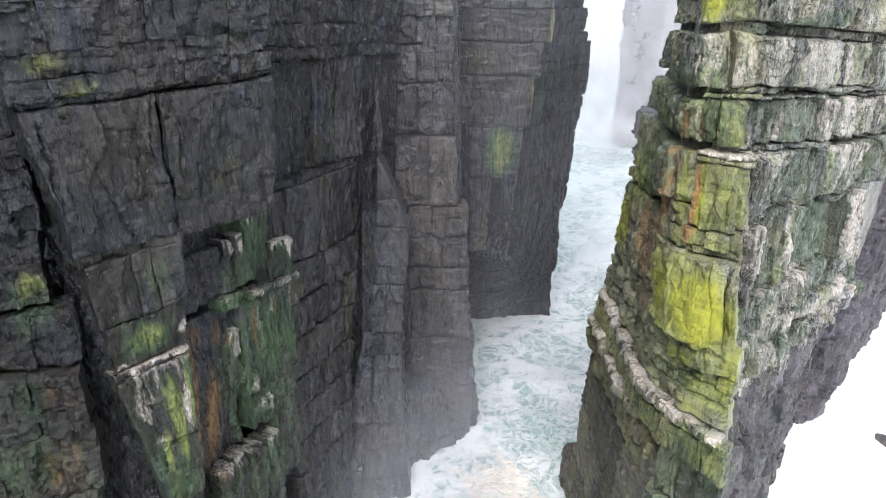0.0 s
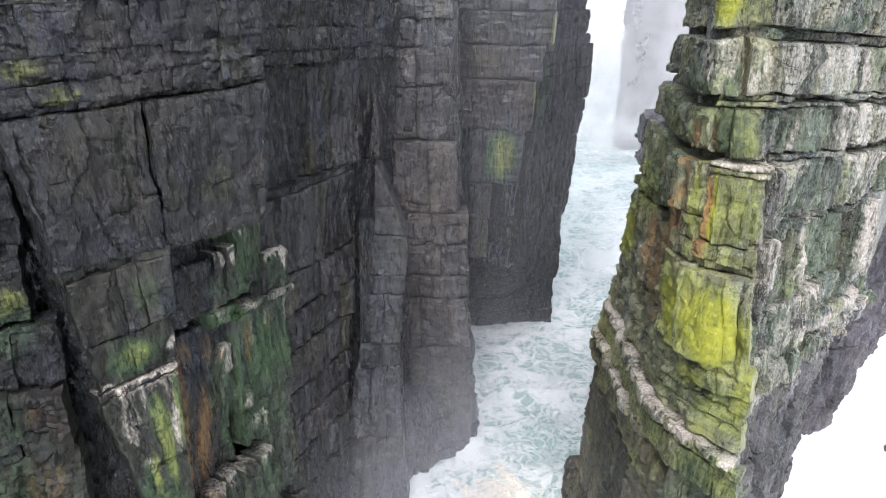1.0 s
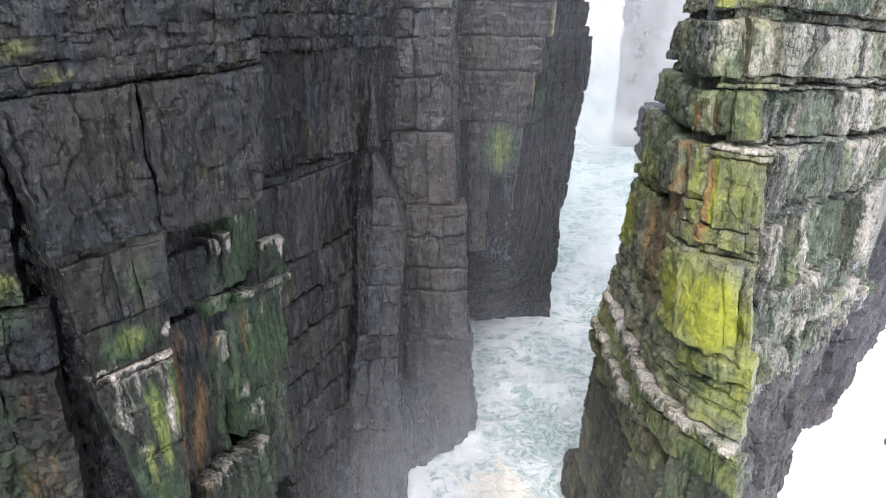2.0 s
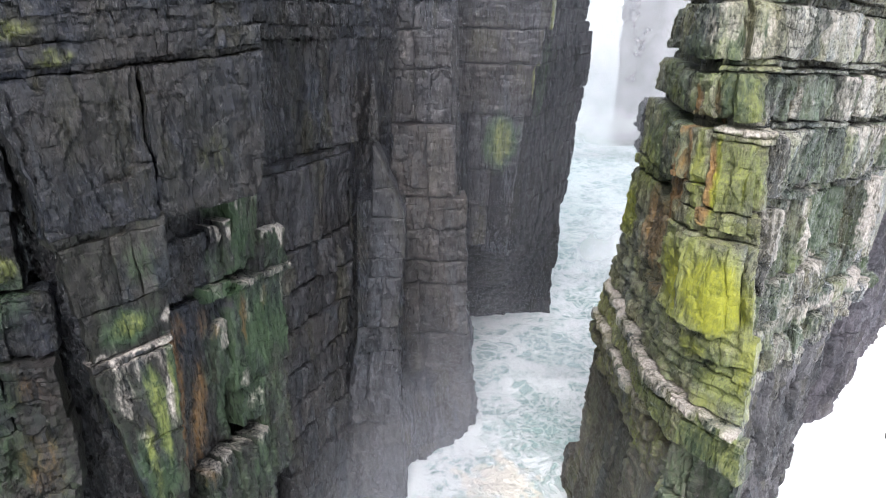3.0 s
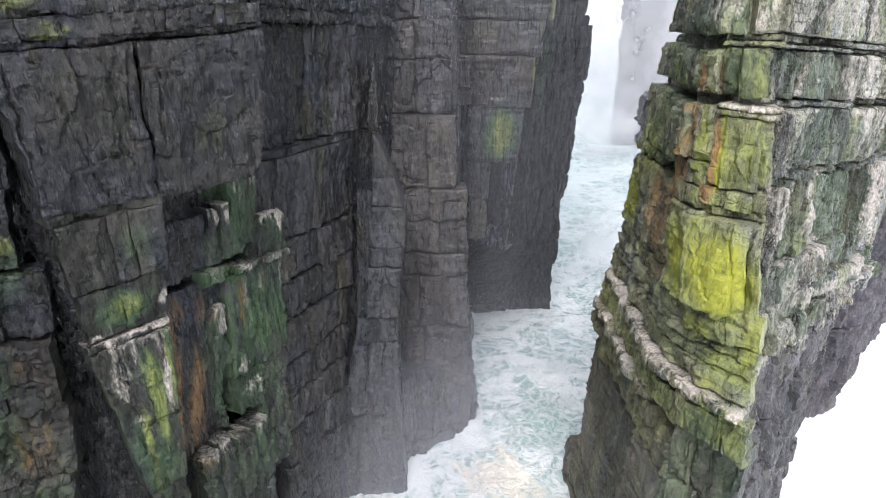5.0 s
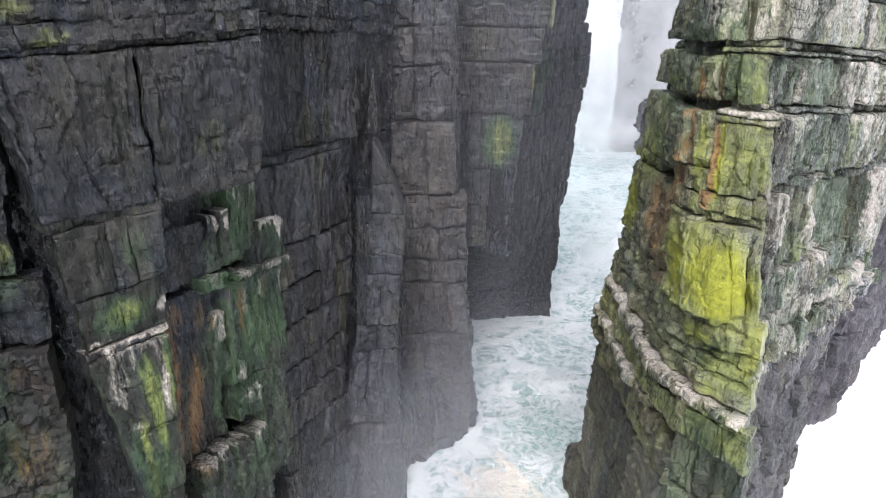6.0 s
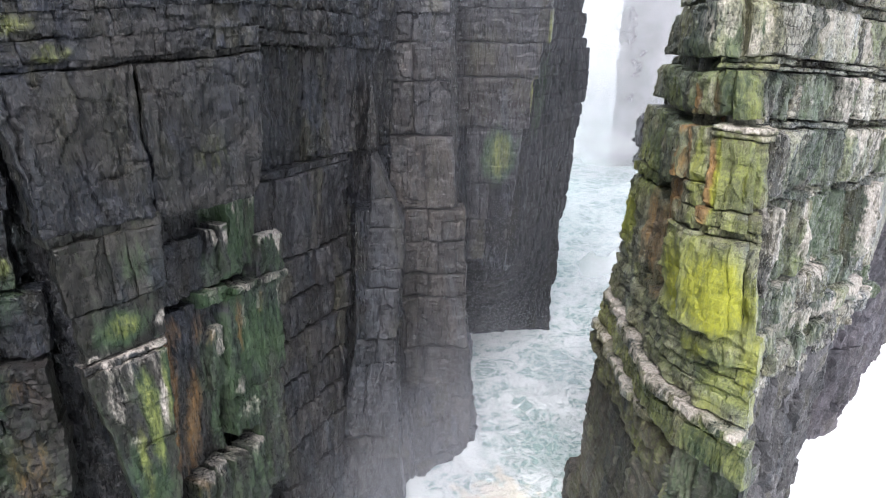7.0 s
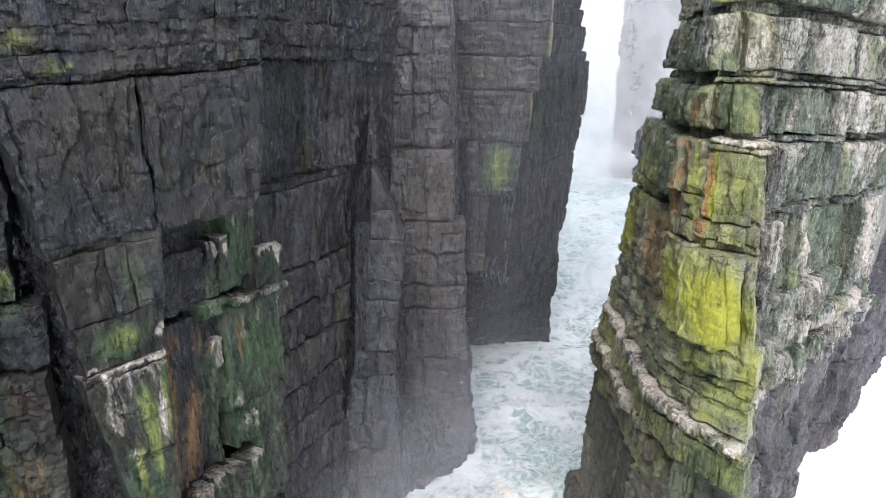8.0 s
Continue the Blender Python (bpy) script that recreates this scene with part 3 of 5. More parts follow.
# ---- patches of growth, rust and droppings on the walls: kind, along, height, half width, half height, amount ----
for s, z, rs, rz in ((11.0, 47, 1.6, 2.5), (10.6, 41, 1.2, 2.0), (9.5, 36, 2.2, 3.5), (11, 31, 2.2, 3)):
    FAR.patch("moss", s, z, rs, rz, 0.5)
FAR.patch("lichen", 11.4, 48.6, 0.7, 1.0, 0.3)
FAR.patch("rust", 12.0, 41.0, 1.3, 1.6, 0.4)
FAR.patch("rust", 11.6, 35.0, 1.2, 3.0, 0.35)
A.patch("moss", 3.4, 44.2, 1.9, 1.4, 0.8)
A.patch("lichen", 3.4, 44.4, 1.3, 0.9, 0.2)
A.patch("guano", 5.7, 44.0, 0.38, 0.75, 0.85)
A.patch("guano", 1.2, 42.9, 0.45, 0.35, 0.8)
for s, rs, rz, k_ in ((2.1, 0.9, 2.0, 0.42), (3.2, 0.3, 1.6, 0.5), (4.9, 0.5, 2.0, 0.42)):
    A.patch("guano", s, 41.5, rs, rz, k_)
for s, z, rs, rz, k_ in ((3.9, 38.0, 0.7, 4.0, 0.95), (2.6, 34.5, 0.9, 3.0, 0.75), (5.3, 40, 0.35, 3.5, 0.85), (3.4, 33.0, 1.4, 2.5, 0.7)):
    A.patch("moss", s, z, rs, rz, k_)
A.patch("lichen", 3.9, 38.0, 0.7, 4.0, 0.22)
A.patch("lichen", 2.9, 35.0, 0.45, 3.5, 0.22)
A.patch("lichen", 5.2, 39.5, 0.3, 3.0, 0.22)
for s, z, rs, rz, k_ in ((2.0, 39.8, 0.8, 1.6, 0.6), (2.5, 36.6, 0.6, 1.1, 0.42), (4.9, 38.8, 0.4, 2.6, 0.6), (2.9, 33.6, 0.5, 1.2, 0.4)):
    A.patch("guano", s, z, rs, rz, k_)
A.patch("lichen", 9.6, 54.0, 0.9, 1.8, 0.14)
A.patch("lichen", 2.7, 60.9, 1.0, 0.5, 0.2)
A.patch("lichen", 1.2, 62.6, 0.8, 0.6, 0.2)
A.patch("moss", 4.6, 48.2, 1.5, 1.5, 0.35)
# rust-stained recess, and the green pillar beside it
for s, z, rs, rz, k_ in ((-0.3, 37.0, 0.7, 5.0, 0.85), (2.2, 34.0, 0.9, 3.5, 0.55), (3.4, 40.6, 0.8, 1.4, 0.35), (0.5, 41.5, 1.2, 1.2, 0.45), (1.0, 31.0, 0.8, 3.0, 0.5), (6.7, 39.6, 0.4, 2.0, 0.5), (9.6, 40.2, 0.3, 1.4, 0.4)):
    M.patch("rust", s, z, rs, rz, k_)
for s, z, rs, rz, k_ in ((8.0, 46.5, 1.5, 3.0, 1.0), (7.0, 48.5, 1.6, 1.5, 0.9), (9.0, 37.5, 2.8, 4.0, 0.85), (11.5, 36, 1.3, 4.0, 0.7), (6.0, 42.5, 1.5, 1.2, 0.95), (6.5, 33, 2.5, 4.5, 0.65),
                         (4.2, 37, 1.2, 3.0, 0.5), (10.0, 31, 2.2, 3.0, 0.5), (7.5, 26, 3.5, 3.0, 0.55), (5.3, 45, 1.0, 2.0, 0.5)):
    M.patch("moss", s, z, rs, rz, k_)
for s, z, rs, rz, k_ in ((12.3, 44.3, 0.6, 1.1, 0.75), (12.3, 39.6, 0.3, 1.6, 0.6), (11.4, 39.9, 0.2, 1.2, 0.5), (6.4, 46.6, 0.35, 0.7, 0.8), (5.2, 46.6, 0.3, 0.8, 0.7), (7.4, 48.7, 0.5, 0.6, 0.75),
                         (4.6, 38.7, 0.7, 0.7, 0.6), (6.2, 34.6, 0.5, 0.8, 0.55), (7.2, 31.8, 1.0, 1.0, 0.5), (24.6, 57.5, 0.5, 2.0, 0.25), (8.0, 47.4, 0.35, 1.8, 0.5), (9.8, 48.6, 0.5, 0.9, 0.55), (7.2, 39.8, 0.3, 1.4, 0.45), (9.2, 40.3, 0.3, 0.9, 0.5)):
    M.patch("guano", s, z, rs, rz, k_)
P3.patch("moss", 5.0, 42.3, 2.0, 3.4, 1.0)
P3.patch("lichen", 4.9, 42.4, 1.2, 2.6, 0.38)
P3.patch("lichen", 8.2, 50.5, 0.35, 2.2, 0.45)
P3.patch("lichen", 9.4, 58.0, 0.35, 2.2, 0.45)
P4.patch("moss", 3.0, 50, 3.0, 6.0, 0.4)
P2.patch("guano", 0.6, 55.3, 0.3, 1.0, 0.4)
# the stack: yellow lichen on the nose, orange streaks, pale ledges
for s, z, rs, rz, k_ in ((1.7, 47.2, 2.2, 2.8, 1.0), (2.0, 53.8, 1.3, 2.4, 0.5), (0.5, 43.2, 0.9, 0.9, 0.8), (2.6, 51.2, 1.4, 0.7, 0.5), (0.0, 66.0, 1.7, 1.6, 1.0), (3.8, 45.0, 0.9, 4.5, 0.55),
                         (0.7, 54.0, 0.35, 2.4, 0.8), (2.6, 41.5, 2.2, 1.2, 0.3), (3.0, 58.4, 0.9, 1.3, 0.45), (1.5, 40, 1.6, 0.8, 0.3), (3.2, 37.6, 1.6, 1.4, 0.25)):
    RF.patch("lichen", s, z, rs, rz, k_)
for s, z, rs, rz, k_ in ((2.2, 58.6, 2.4, 1.6, 0.8), (1.0, 61.5, 1.0, 1.4, 0.75), (2.9, 62.0, 0.25, 1.6, 0.9), (2.2, 42.0, 3.0, 2.0, 0.7), (2.4, 37.6, 2.6, 1.6, 1.0), (2.8, 54.0, 2.0, 2.6, 0.5)):
    RF.patch("moss", s, z, rs, rz, k_)
RF.patch("rust", 0.1, 53.6, 0.4, 2.2, 0.95)
RF.patch("rust", 0.0, 58.3, 0.5, 0.9, 0.6)
RF.patch("guano", 0.6, 62.6, 0.7, 1.1, 0.6)
RF.patch("guano", 3.4, 62.6, 0.8, 1.4, 0.55)
RF.patch("guano", 3.9, 56.6, 0.6, 0.8, 0.65)
RF.patch("guano", 3.0, 56.8, 1.2, 0.35, 0.75)
for s, z, rs, rz, k_ in ((22.6, 57.4, 0.6, 1.3, 0.9), (21.9, 53.0, 0.5, 2.2, 1.0), (23.2, 53.4, 0.4, 2.4, 1.0), (15.5, 46.8, 3.5, 3.4, 0.6), (19.6, 49.4, 1.9, 3.4, 1.0), (22.0, 50.6, 1.2, 0.8, 0.6), (18.5, 45.2, 1.2, 2.5, 0.8)):
    RL.patch("rust", s, z, rs, rz, k_)
for s, z, rs, rz, k_ in ((7.0, 45.2, 2.6, 2.8, 0.85), (8.5, 49.5, 3.5, 2.0, 0.45), (23.2, 47.0, 1.6, 3.0, 0.9), (16.5, 57.0, 2.5, 2.0, 0.35), (24.6, 54.0, 0.6, 2.5, 0.6)):
    RL.patch("lichen", s, z, rs, rz, k_)
for s, z, rs, rz, k_ in ((14, 56.5, 9, 3.5, 0.6), (12, 51, 8, 3, 0.65), (22, 60.5, 4, 2, 0.6), (20, 41.5, 8, 2.5, 0.4), (22, 36.7, 5, 1.6, 0.6), (13, 35.0, 5, 1.4, 0.4)):
    RL.patch("moss", s, z, rs, rz, k_)
for s, z, rs, rz, k_ in ((24.0, 62.4, 1.2, 1.2, 0.6), (20.5, 62.5, 1.5, 0.5, 0.4)):
    RL.patch("guano", s, z, rs, rz, k_)
for s, z, rs, rz, k_ in ((6, 45, 3.5, 4, 0.7), (12, 47.5, 3.5, 3.0, 0.95), (20, 44.5, 5.0, 4.0, 0.75), (4, 52.5, 3, 2.5, 0.6), (13, 39, 6, 2, 0.75), (3.5, 61.5, 1.2, 2.0, 0.6), (15, 60.5, 2.0, 2.0, 0.6), (16, 52, 4, 2.5, 0.5), (8.5, 57, 2, 1.5, 0.5), (26, 45, 3.0, 5.0, 0.6), (12, 66, 9, 1.6, 0.6), (6, 64.2, 8, 0.7, 0.8)):
    RR.patch("moss", s, z, rs, rz, k_)
for s, z, rs, rz, k_ in ((4.6, 62.3, 1.6, 1.6, 0.6), (8.0, 61.8, 1.2, 1.8, 0.65), (10.5, 61.5, 0.6, 1.6, 0.7), (12.8, 61.0, 0.7, 1.6, 0.6), (9.6, 57.0, 0.9, 1.7, 0.62), (13.5, 56.7, 2.0, 1.6, 0.5), (14.8, 53.2, 1.0, 2.6, 0.7),
                         (18.0, 52.8, 1.4, 2.2, 0.65), (8.0, 48.6, 0.6, 2.8, 0.8), (3.4, 47.6, 0.7, 3.0, 0.6), (12.8, 43.8, 1.2, 1.0, 0.8), (10.2, 44.5, 0.6, 1.5, 0.75), (24.0, 38.8, 3.2, 1.0, 0.95), (17.0, 39.0, 3.0, 1.0, 0.75),
                         (10.5, 40.6, 3.0, 1.4, 0.7), (7.0, 41.3, 2.0, 2.0, 0.5), (20.5, 57.3, 2.0, 1.5, 0.5)):
    RR.patch("guano", s, z, rs, rz, k_)

RR.patch("guano", 22.1, 46.0, 1.5, 3.8, 0.85)

# ---- left cliff ----
buttress = thing("rock_buttress", "dark overhanging sandstone buttress with a pale ledge and green streaks", "cliff", "structure")
left = thing("cliff", "long dark wet sandstone cliff face with green algae and rust", "cliff", "structure")
pillar = thing("rock_pillar", "grey sandstone pillar with a tapering flake above the surf", "rock pillar")
pillar_b = thing("rock_pillar", "broad jointed sandstone pillar rising from foaming water", "rock pillar")
headland = thing("rock_headland", "dark misty sandstone headland with one green patch", "cliff", "structure")
OWNER = {FAR: buttress, CLEFT: buttress, A: buttress, P1: pillar, P1S: pillar, P2: pillar_b, P2S: pillar_b, P3: headland, P4: headland, P3B: headland, P4C: headland}
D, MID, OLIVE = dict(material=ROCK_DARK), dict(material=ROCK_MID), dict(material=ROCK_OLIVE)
for wl_, z0_, z1_, s0_, s1_, inset in ((FAR, 8, 71, 0, FAR.length - 2.5, 1.6), (CLEFT, 8, 71, -2, CLEFT.length + 1, 2.6), (A, 8, 36, 3.2, 5.0, 1.4), (A, 36, 51, 1.6, 5.0, 1.4), (A, 51, 71, 0.6, 12, 1.8), (M, 7, 50, -1.5, M.length + 1, 3.2), (M, 48, 71, 6, 37, 2.2), (P1, 7, 38, -1.0, P1.length, 1.4),
                                       (P1S, 7, 42, 0, P1S.length, 0.6), (P2, 7, 69, -2, P2.length - 0.6, 1.2), (P2S, 7, 69, 0.5, P2S.length, 0.8), (P3, 27, 69, -1, P3.length, 1.0), (P4, 26, 69, 0, 11.0, 1.0), (P3B, 7, 30, 0, P3B.length, 1.0), (P4C, 7, 30, 0, P4C.length, 1.0)):
    core(wl_, OWNER.get(wl_, left), z0_, z1_, s0_, s1_, inset, ROCK_DARK)
# wet back of the cleft, its deep shade painted into the black
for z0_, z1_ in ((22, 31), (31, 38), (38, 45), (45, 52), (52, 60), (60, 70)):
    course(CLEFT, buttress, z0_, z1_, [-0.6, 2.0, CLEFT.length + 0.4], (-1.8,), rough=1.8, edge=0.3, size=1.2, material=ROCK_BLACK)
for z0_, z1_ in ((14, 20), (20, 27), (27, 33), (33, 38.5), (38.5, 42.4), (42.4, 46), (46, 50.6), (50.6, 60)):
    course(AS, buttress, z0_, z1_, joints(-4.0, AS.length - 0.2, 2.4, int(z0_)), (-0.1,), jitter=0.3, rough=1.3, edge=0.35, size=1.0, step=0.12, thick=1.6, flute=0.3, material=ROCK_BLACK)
# far face beyond the cleft
for i, (z0_, z1_, o_) in enumerate(((28, 33, 0.5), (33, 38, 0.2), (38, 42.6, 0.5), (43.0, 46.8, 0.0), (47.2, 52, -0.5), (52, 58, -0.3), (58, 66, 0), (66, 71, 0))):
    course(FAR, buttress, z0_, z1_, joints(5.5, (13.5 if z0_ < 46 else 12.3) + 0.3 * (i % 2), 3.2, i), (o_,), rough=1.5, size=1.4, moss=0.3 if z0_ < 43 else 0.1, edge=0.25, **(dict(material=ROCK_PILLAR) if z0_ < 43 else D))
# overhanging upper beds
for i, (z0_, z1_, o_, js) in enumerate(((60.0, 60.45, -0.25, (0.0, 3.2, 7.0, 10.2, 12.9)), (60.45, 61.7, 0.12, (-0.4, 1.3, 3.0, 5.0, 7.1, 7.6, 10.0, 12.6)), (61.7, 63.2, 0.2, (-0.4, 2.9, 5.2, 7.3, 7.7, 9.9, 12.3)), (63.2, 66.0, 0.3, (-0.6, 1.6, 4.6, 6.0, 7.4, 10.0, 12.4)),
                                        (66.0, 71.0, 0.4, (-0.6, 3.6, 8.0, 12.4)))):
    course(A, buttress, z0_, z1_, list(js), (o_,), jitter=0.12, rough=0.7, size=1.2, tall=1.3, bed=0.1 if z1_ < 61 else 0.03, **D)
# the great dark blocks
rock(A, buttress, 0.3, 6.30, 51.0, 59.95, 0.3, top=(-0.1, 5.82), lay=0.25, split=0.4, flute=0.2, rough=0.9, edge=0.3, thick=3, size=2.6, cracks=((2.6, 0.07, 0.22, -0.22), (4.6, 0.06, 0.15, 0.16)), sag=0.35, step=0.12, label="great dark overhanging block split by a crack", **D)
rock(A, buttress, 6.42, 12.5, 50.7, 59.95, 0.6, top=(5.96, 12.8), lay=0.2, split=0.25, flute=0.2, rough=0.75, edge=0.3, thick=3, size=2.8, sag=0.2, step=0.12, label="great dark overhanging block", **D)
# beds below the overhang
course(A, buttress, 50.3, 50.95, [0.3, 2.4, 4.4, 6.4], (0.15,), rough=0.5, bed=0.12, moss=0.2, **OLIVE)
course(A, buttress, 45.95, 50.3, [0.5, 3.3, 4.5, 6.3], (0.25, 0.2, 0.22), rough=0.5, thick=0.9, moss=0.15, step=0.12, **OLIVE)
course(A, buttress, 42.75, 45.9, [0.7, 3.1, 6.0], (0.2, 0.1), rough=0.5, thick=0.9, moss=0.2, cap=0.15, step=0.12, **OLIVE)
course(A, buttress, 42.1, 42.62, [0.5, 2.2, 4.2, 5.8], (0.5, 0.45, 0.4), rough=0.7, cap=0.7, bed=0.12, edge=0.25, step=0.09, **OLIVE)
rock(A, buttress, 1.3, 5.5, 36.0, 42.1, 0.55, top=(0.55, 5.5), rough=0.5, cap=0.5, step=0.12, moss=0.3, thick=0.9, **OLIVE)
rock(A, buttress, 2.1, 5.2, 31.0, 35.97, 0.6, top=(1.35, 5.4), rough=0.6, thick=0.9, step=0.12, moss=0.35, **OLIVE)
rock(A, buttress, 3.0, 5.2, 22.0, 31.0, 0.7, top=(2.1, 5.2), rough=0.8, thick=0.9, moss=0.3, **OLIVE)
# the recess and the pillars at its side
# black here also paints the shadow under the overhanging blocks
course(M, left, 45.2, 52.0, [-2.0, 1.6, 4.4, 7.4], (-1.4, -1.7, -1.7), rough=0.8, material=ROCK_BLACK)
rock(M, left, -1.2, 4.6, 42.2, 46.6, -0.9, rough=1.1, size=1.6, step=0.12, **D)
rock(M, left, 4.5, 5.6, 42.6, 47.0, -0.2, top=(4.7, 5.45), rough=0.5, cap=0.7, edge=0.3, step=0.1, **MID)
rock(M, left, 5.65, 6.9, 42.8, 47.2, -0.1, top=(5.9, 6.75), rough=0.5, cap=0.8, edge=0.3, step=0.1, **MID)
rock(M, left, 6.7, 8.3, 42.9, 49.3, 0.1, flute=0.2, rough=0.35, cap=0.8, edge=0.3, step=0.1, moss=0.7, **MID)
rock(M, left, 8.35, 10.3, 43.2, 49.9, -0.15, flute=0.2, rough=0.35, cap=0.6, edge=0.25, step=0.1, moss=0.6, **MID)
rock(M, left, 9.2, 13.0, 41.9, 45.5, 0.55, top=(10.0, 12.9), flute=0.2, rough=0.5, cap=0.85, edge=0.4, step=0.1, moss=0.55, **MID)
course(M, left, 41.55, 42.1, [6.3, 8.6, 10.6, 12.9], (0.75, 0.9, 0.9), rough=0.5, cap=0.8, edge=0.15, step=0.09, moss=0.5, **MID)
rock(M, left, 3.4, 6.4, 41.2, 42.4, 0.15, rough=0.7, cap=0.4, edge=0.3, step=0.1, moss=0.8, **MID)
rock(M, left, 5.4, 12.6, 33.0, 41.5, 0.45, rough=0.4, flute=0.28, edge=0.3, step=0.12, moss=0.55, cracks=((7.4, 0.06, 0.2, 0.05), (10.2, 0.05, 0.15, -0.04)), **MID)
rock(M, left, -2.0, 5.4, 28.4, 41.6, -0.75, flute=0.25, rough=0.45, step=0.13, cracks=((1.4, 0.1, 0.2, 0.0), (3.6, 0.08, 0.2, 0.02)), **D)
rock(M, left, 3.4, 5.3, 34.6, 39.4, 0.2, top=(3.9, 5.2), rough=0.8, cap=0.75, edge=0.4, step=0.1, moss=0.4, **MID)
rock(M, left, 5.6, 7.0, 33.0, 35.4, 0.75, top=(5.9, 6.7), rough=0.7, cap=0.6, edge=0.4, step=0.1, moss=0.5, **MID)
rock(M, left, 5.9, 8.7, 29.4, 32.97, 0.5, rough=0.9, cap=0.25, edge=0.4, step=0.1, moss=0.5, **MID)
for i in range(4):
    a_ = 0.4 + 2.1 * i
    rock(M, left, a_, a_ + 2.0, 22.0, 28.0 + 0.4 * (i % 2) - 0.1 * i, 0.5 + 0.12 * i, rough=0.9, cap=0.7, edge=0.4, step=0.12, moss=0.4, **MID)
course(M, left, 12, 22.2, joints(-1.0, 9.0, 3.0, 2), (0.6,), rough=1.0, moss=0.3, **MID)
rock(M, left, 8.7, 12.6, 22.0, 33.0, 0.5, rough=0.9, edge=0.3, step=0.14, moss=0.35, cracks=((10.4, 0.06, 0.2, 0.1),), **MID)
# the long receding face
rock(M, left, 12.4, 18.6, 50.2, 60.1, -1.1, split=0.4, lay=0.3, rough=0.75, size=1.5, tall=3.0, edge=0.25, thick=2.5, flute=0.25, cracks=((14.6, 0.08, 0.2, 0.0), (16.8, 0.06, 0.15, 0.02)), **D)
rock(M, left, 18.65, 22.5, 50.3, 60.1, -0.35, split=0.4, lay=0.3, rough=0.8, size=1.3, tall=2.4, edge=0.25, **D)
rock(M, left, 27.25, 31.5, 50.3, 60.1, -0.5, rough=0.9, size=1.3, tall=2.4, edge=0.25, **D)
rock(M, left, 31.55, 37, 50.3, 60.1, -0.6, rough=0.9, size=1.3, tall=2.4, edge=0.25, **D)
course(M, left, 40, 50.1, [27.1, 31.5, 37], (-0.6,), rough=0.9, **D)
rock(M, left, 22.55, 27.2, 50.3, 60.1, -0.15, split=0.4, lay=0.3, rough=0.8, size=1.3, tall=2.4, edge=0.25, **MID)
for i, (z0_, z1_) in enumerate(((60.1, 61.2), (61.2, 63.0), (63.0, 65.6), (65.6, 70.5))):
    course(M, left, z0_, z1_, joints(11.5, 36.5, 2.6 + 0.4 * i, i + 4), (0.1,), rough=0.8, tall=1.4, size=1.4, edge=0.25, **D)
course(M, left, 49.55, 50.2, joints(10.2, 25.8, 5, 3), (-0.25,), rough=0.4, bed=0.15, **MID)
course(M, left, 42.2, 49.5, [10.3, 13.2, 15.6, 18.2, 20.6, 23.4, 25.8], (-0.3, -0.25, 0.0, 0.05), gap=0.03, lay=0.5, split=0.4, flute=0.22, rough=0.55, size=1.6, tall=2.6, edge=0.3, **MID)
for i, (z0_, z1_, w_) in enumerate(((38.6, 42.1, 2.2), (34.9, 38.5, 2.0), (30.8, 34.8, 2.4), (27.4, 30.7, 1.9), (24.0, 27.3, 2.4), (20.0, 23.9, 2.2), (16.0, 19.9, 2.6), (7.5, 15.9, 3.5))):
    course(M, left, z0_, z1_, joints(12.7, 25.4 - 0.12 * i, w_, i + 20), (0.15,), jitter=0.25, gap=0.045, split=0.3, rough=0.6, size=1.6, tall=2.4, edge=0.3, **MID)
# crease beside the flake pillar, its shade given by the darker rock
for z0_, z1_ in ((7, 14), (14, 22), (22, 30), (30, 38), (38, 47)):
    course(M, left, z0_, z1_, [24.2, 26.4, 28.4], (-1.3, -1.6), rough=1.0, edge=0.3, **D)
# flake pillar
rock(P1, pillar, 1.95, 4.25, 43.2, 47.6, 0.35, top=(2.05, 2.3), rough=0.25, edge=0.15, thick=3, flute=0.04, label="tapering flake of grey rock leaning on the cliff", material=ROCK_FLAKE)
rock(P1, pillar, 1.85, 5.2, 40.2, 43.15, 0.35, top=(1.95, 4.3), rough=0.3, edge=0.2, thick=3, flute=0.05, material=ROCK_FLAKE)
rock(P1, pillar, 1.4, 2.6, 47.6, 54.2, -0.9, top=(1.8, 2.1), rough=0.3, edge=0.3, thick=3, **D)
course(P1, pillar, 36.0, 40.15, [1.75, 5.45], (0.45,), rough=0.5, edge=0.2, thick=4, material=ROCK_FLAKE)
course(P1, pillar, 34.0, 35.95, [1.7, 5.15], (0.5,), rough=0.5, edge=0.2, thick=4, material=ROCK_FLAKE)
course(P1, pillar, 28.3, 33.9, [1.5, 3.0, 4.9], (0.5, 0.6), gap=0.03, rough=0.6, edge=0.35, thick=4, material=ROCK_FLAKE)
course(P1, pillar, 25.6, 28.2, [0.5, 2.4, 4.7], (0.5, 0.35), gap=0.03, rough=0.6, edge=0.35, thick=4, material=ROCK_FLAKE)
rock(P1, pillar, -1.0, 4.9, 17.0, 25.5, 0.6, top=(0.3, 4.7), rough=1.0, edge=0.7, thick=4, step=0.18, flute=0.25, cracks=((1.6, 0.1, 0.3, 0.03), (3.4, 0.08, 0.25, -0.04)), material=ROCK_FLAKE)
rock(P1, pillar, -2.4, 6.2, 6.0, 16.9, 0.9, top=(-1.0, 5.0), rough=1.4, edge=0.9, thick=4, step=0.2, tilt=1.2, flute=0.3, material=ROCK_FLAKE)
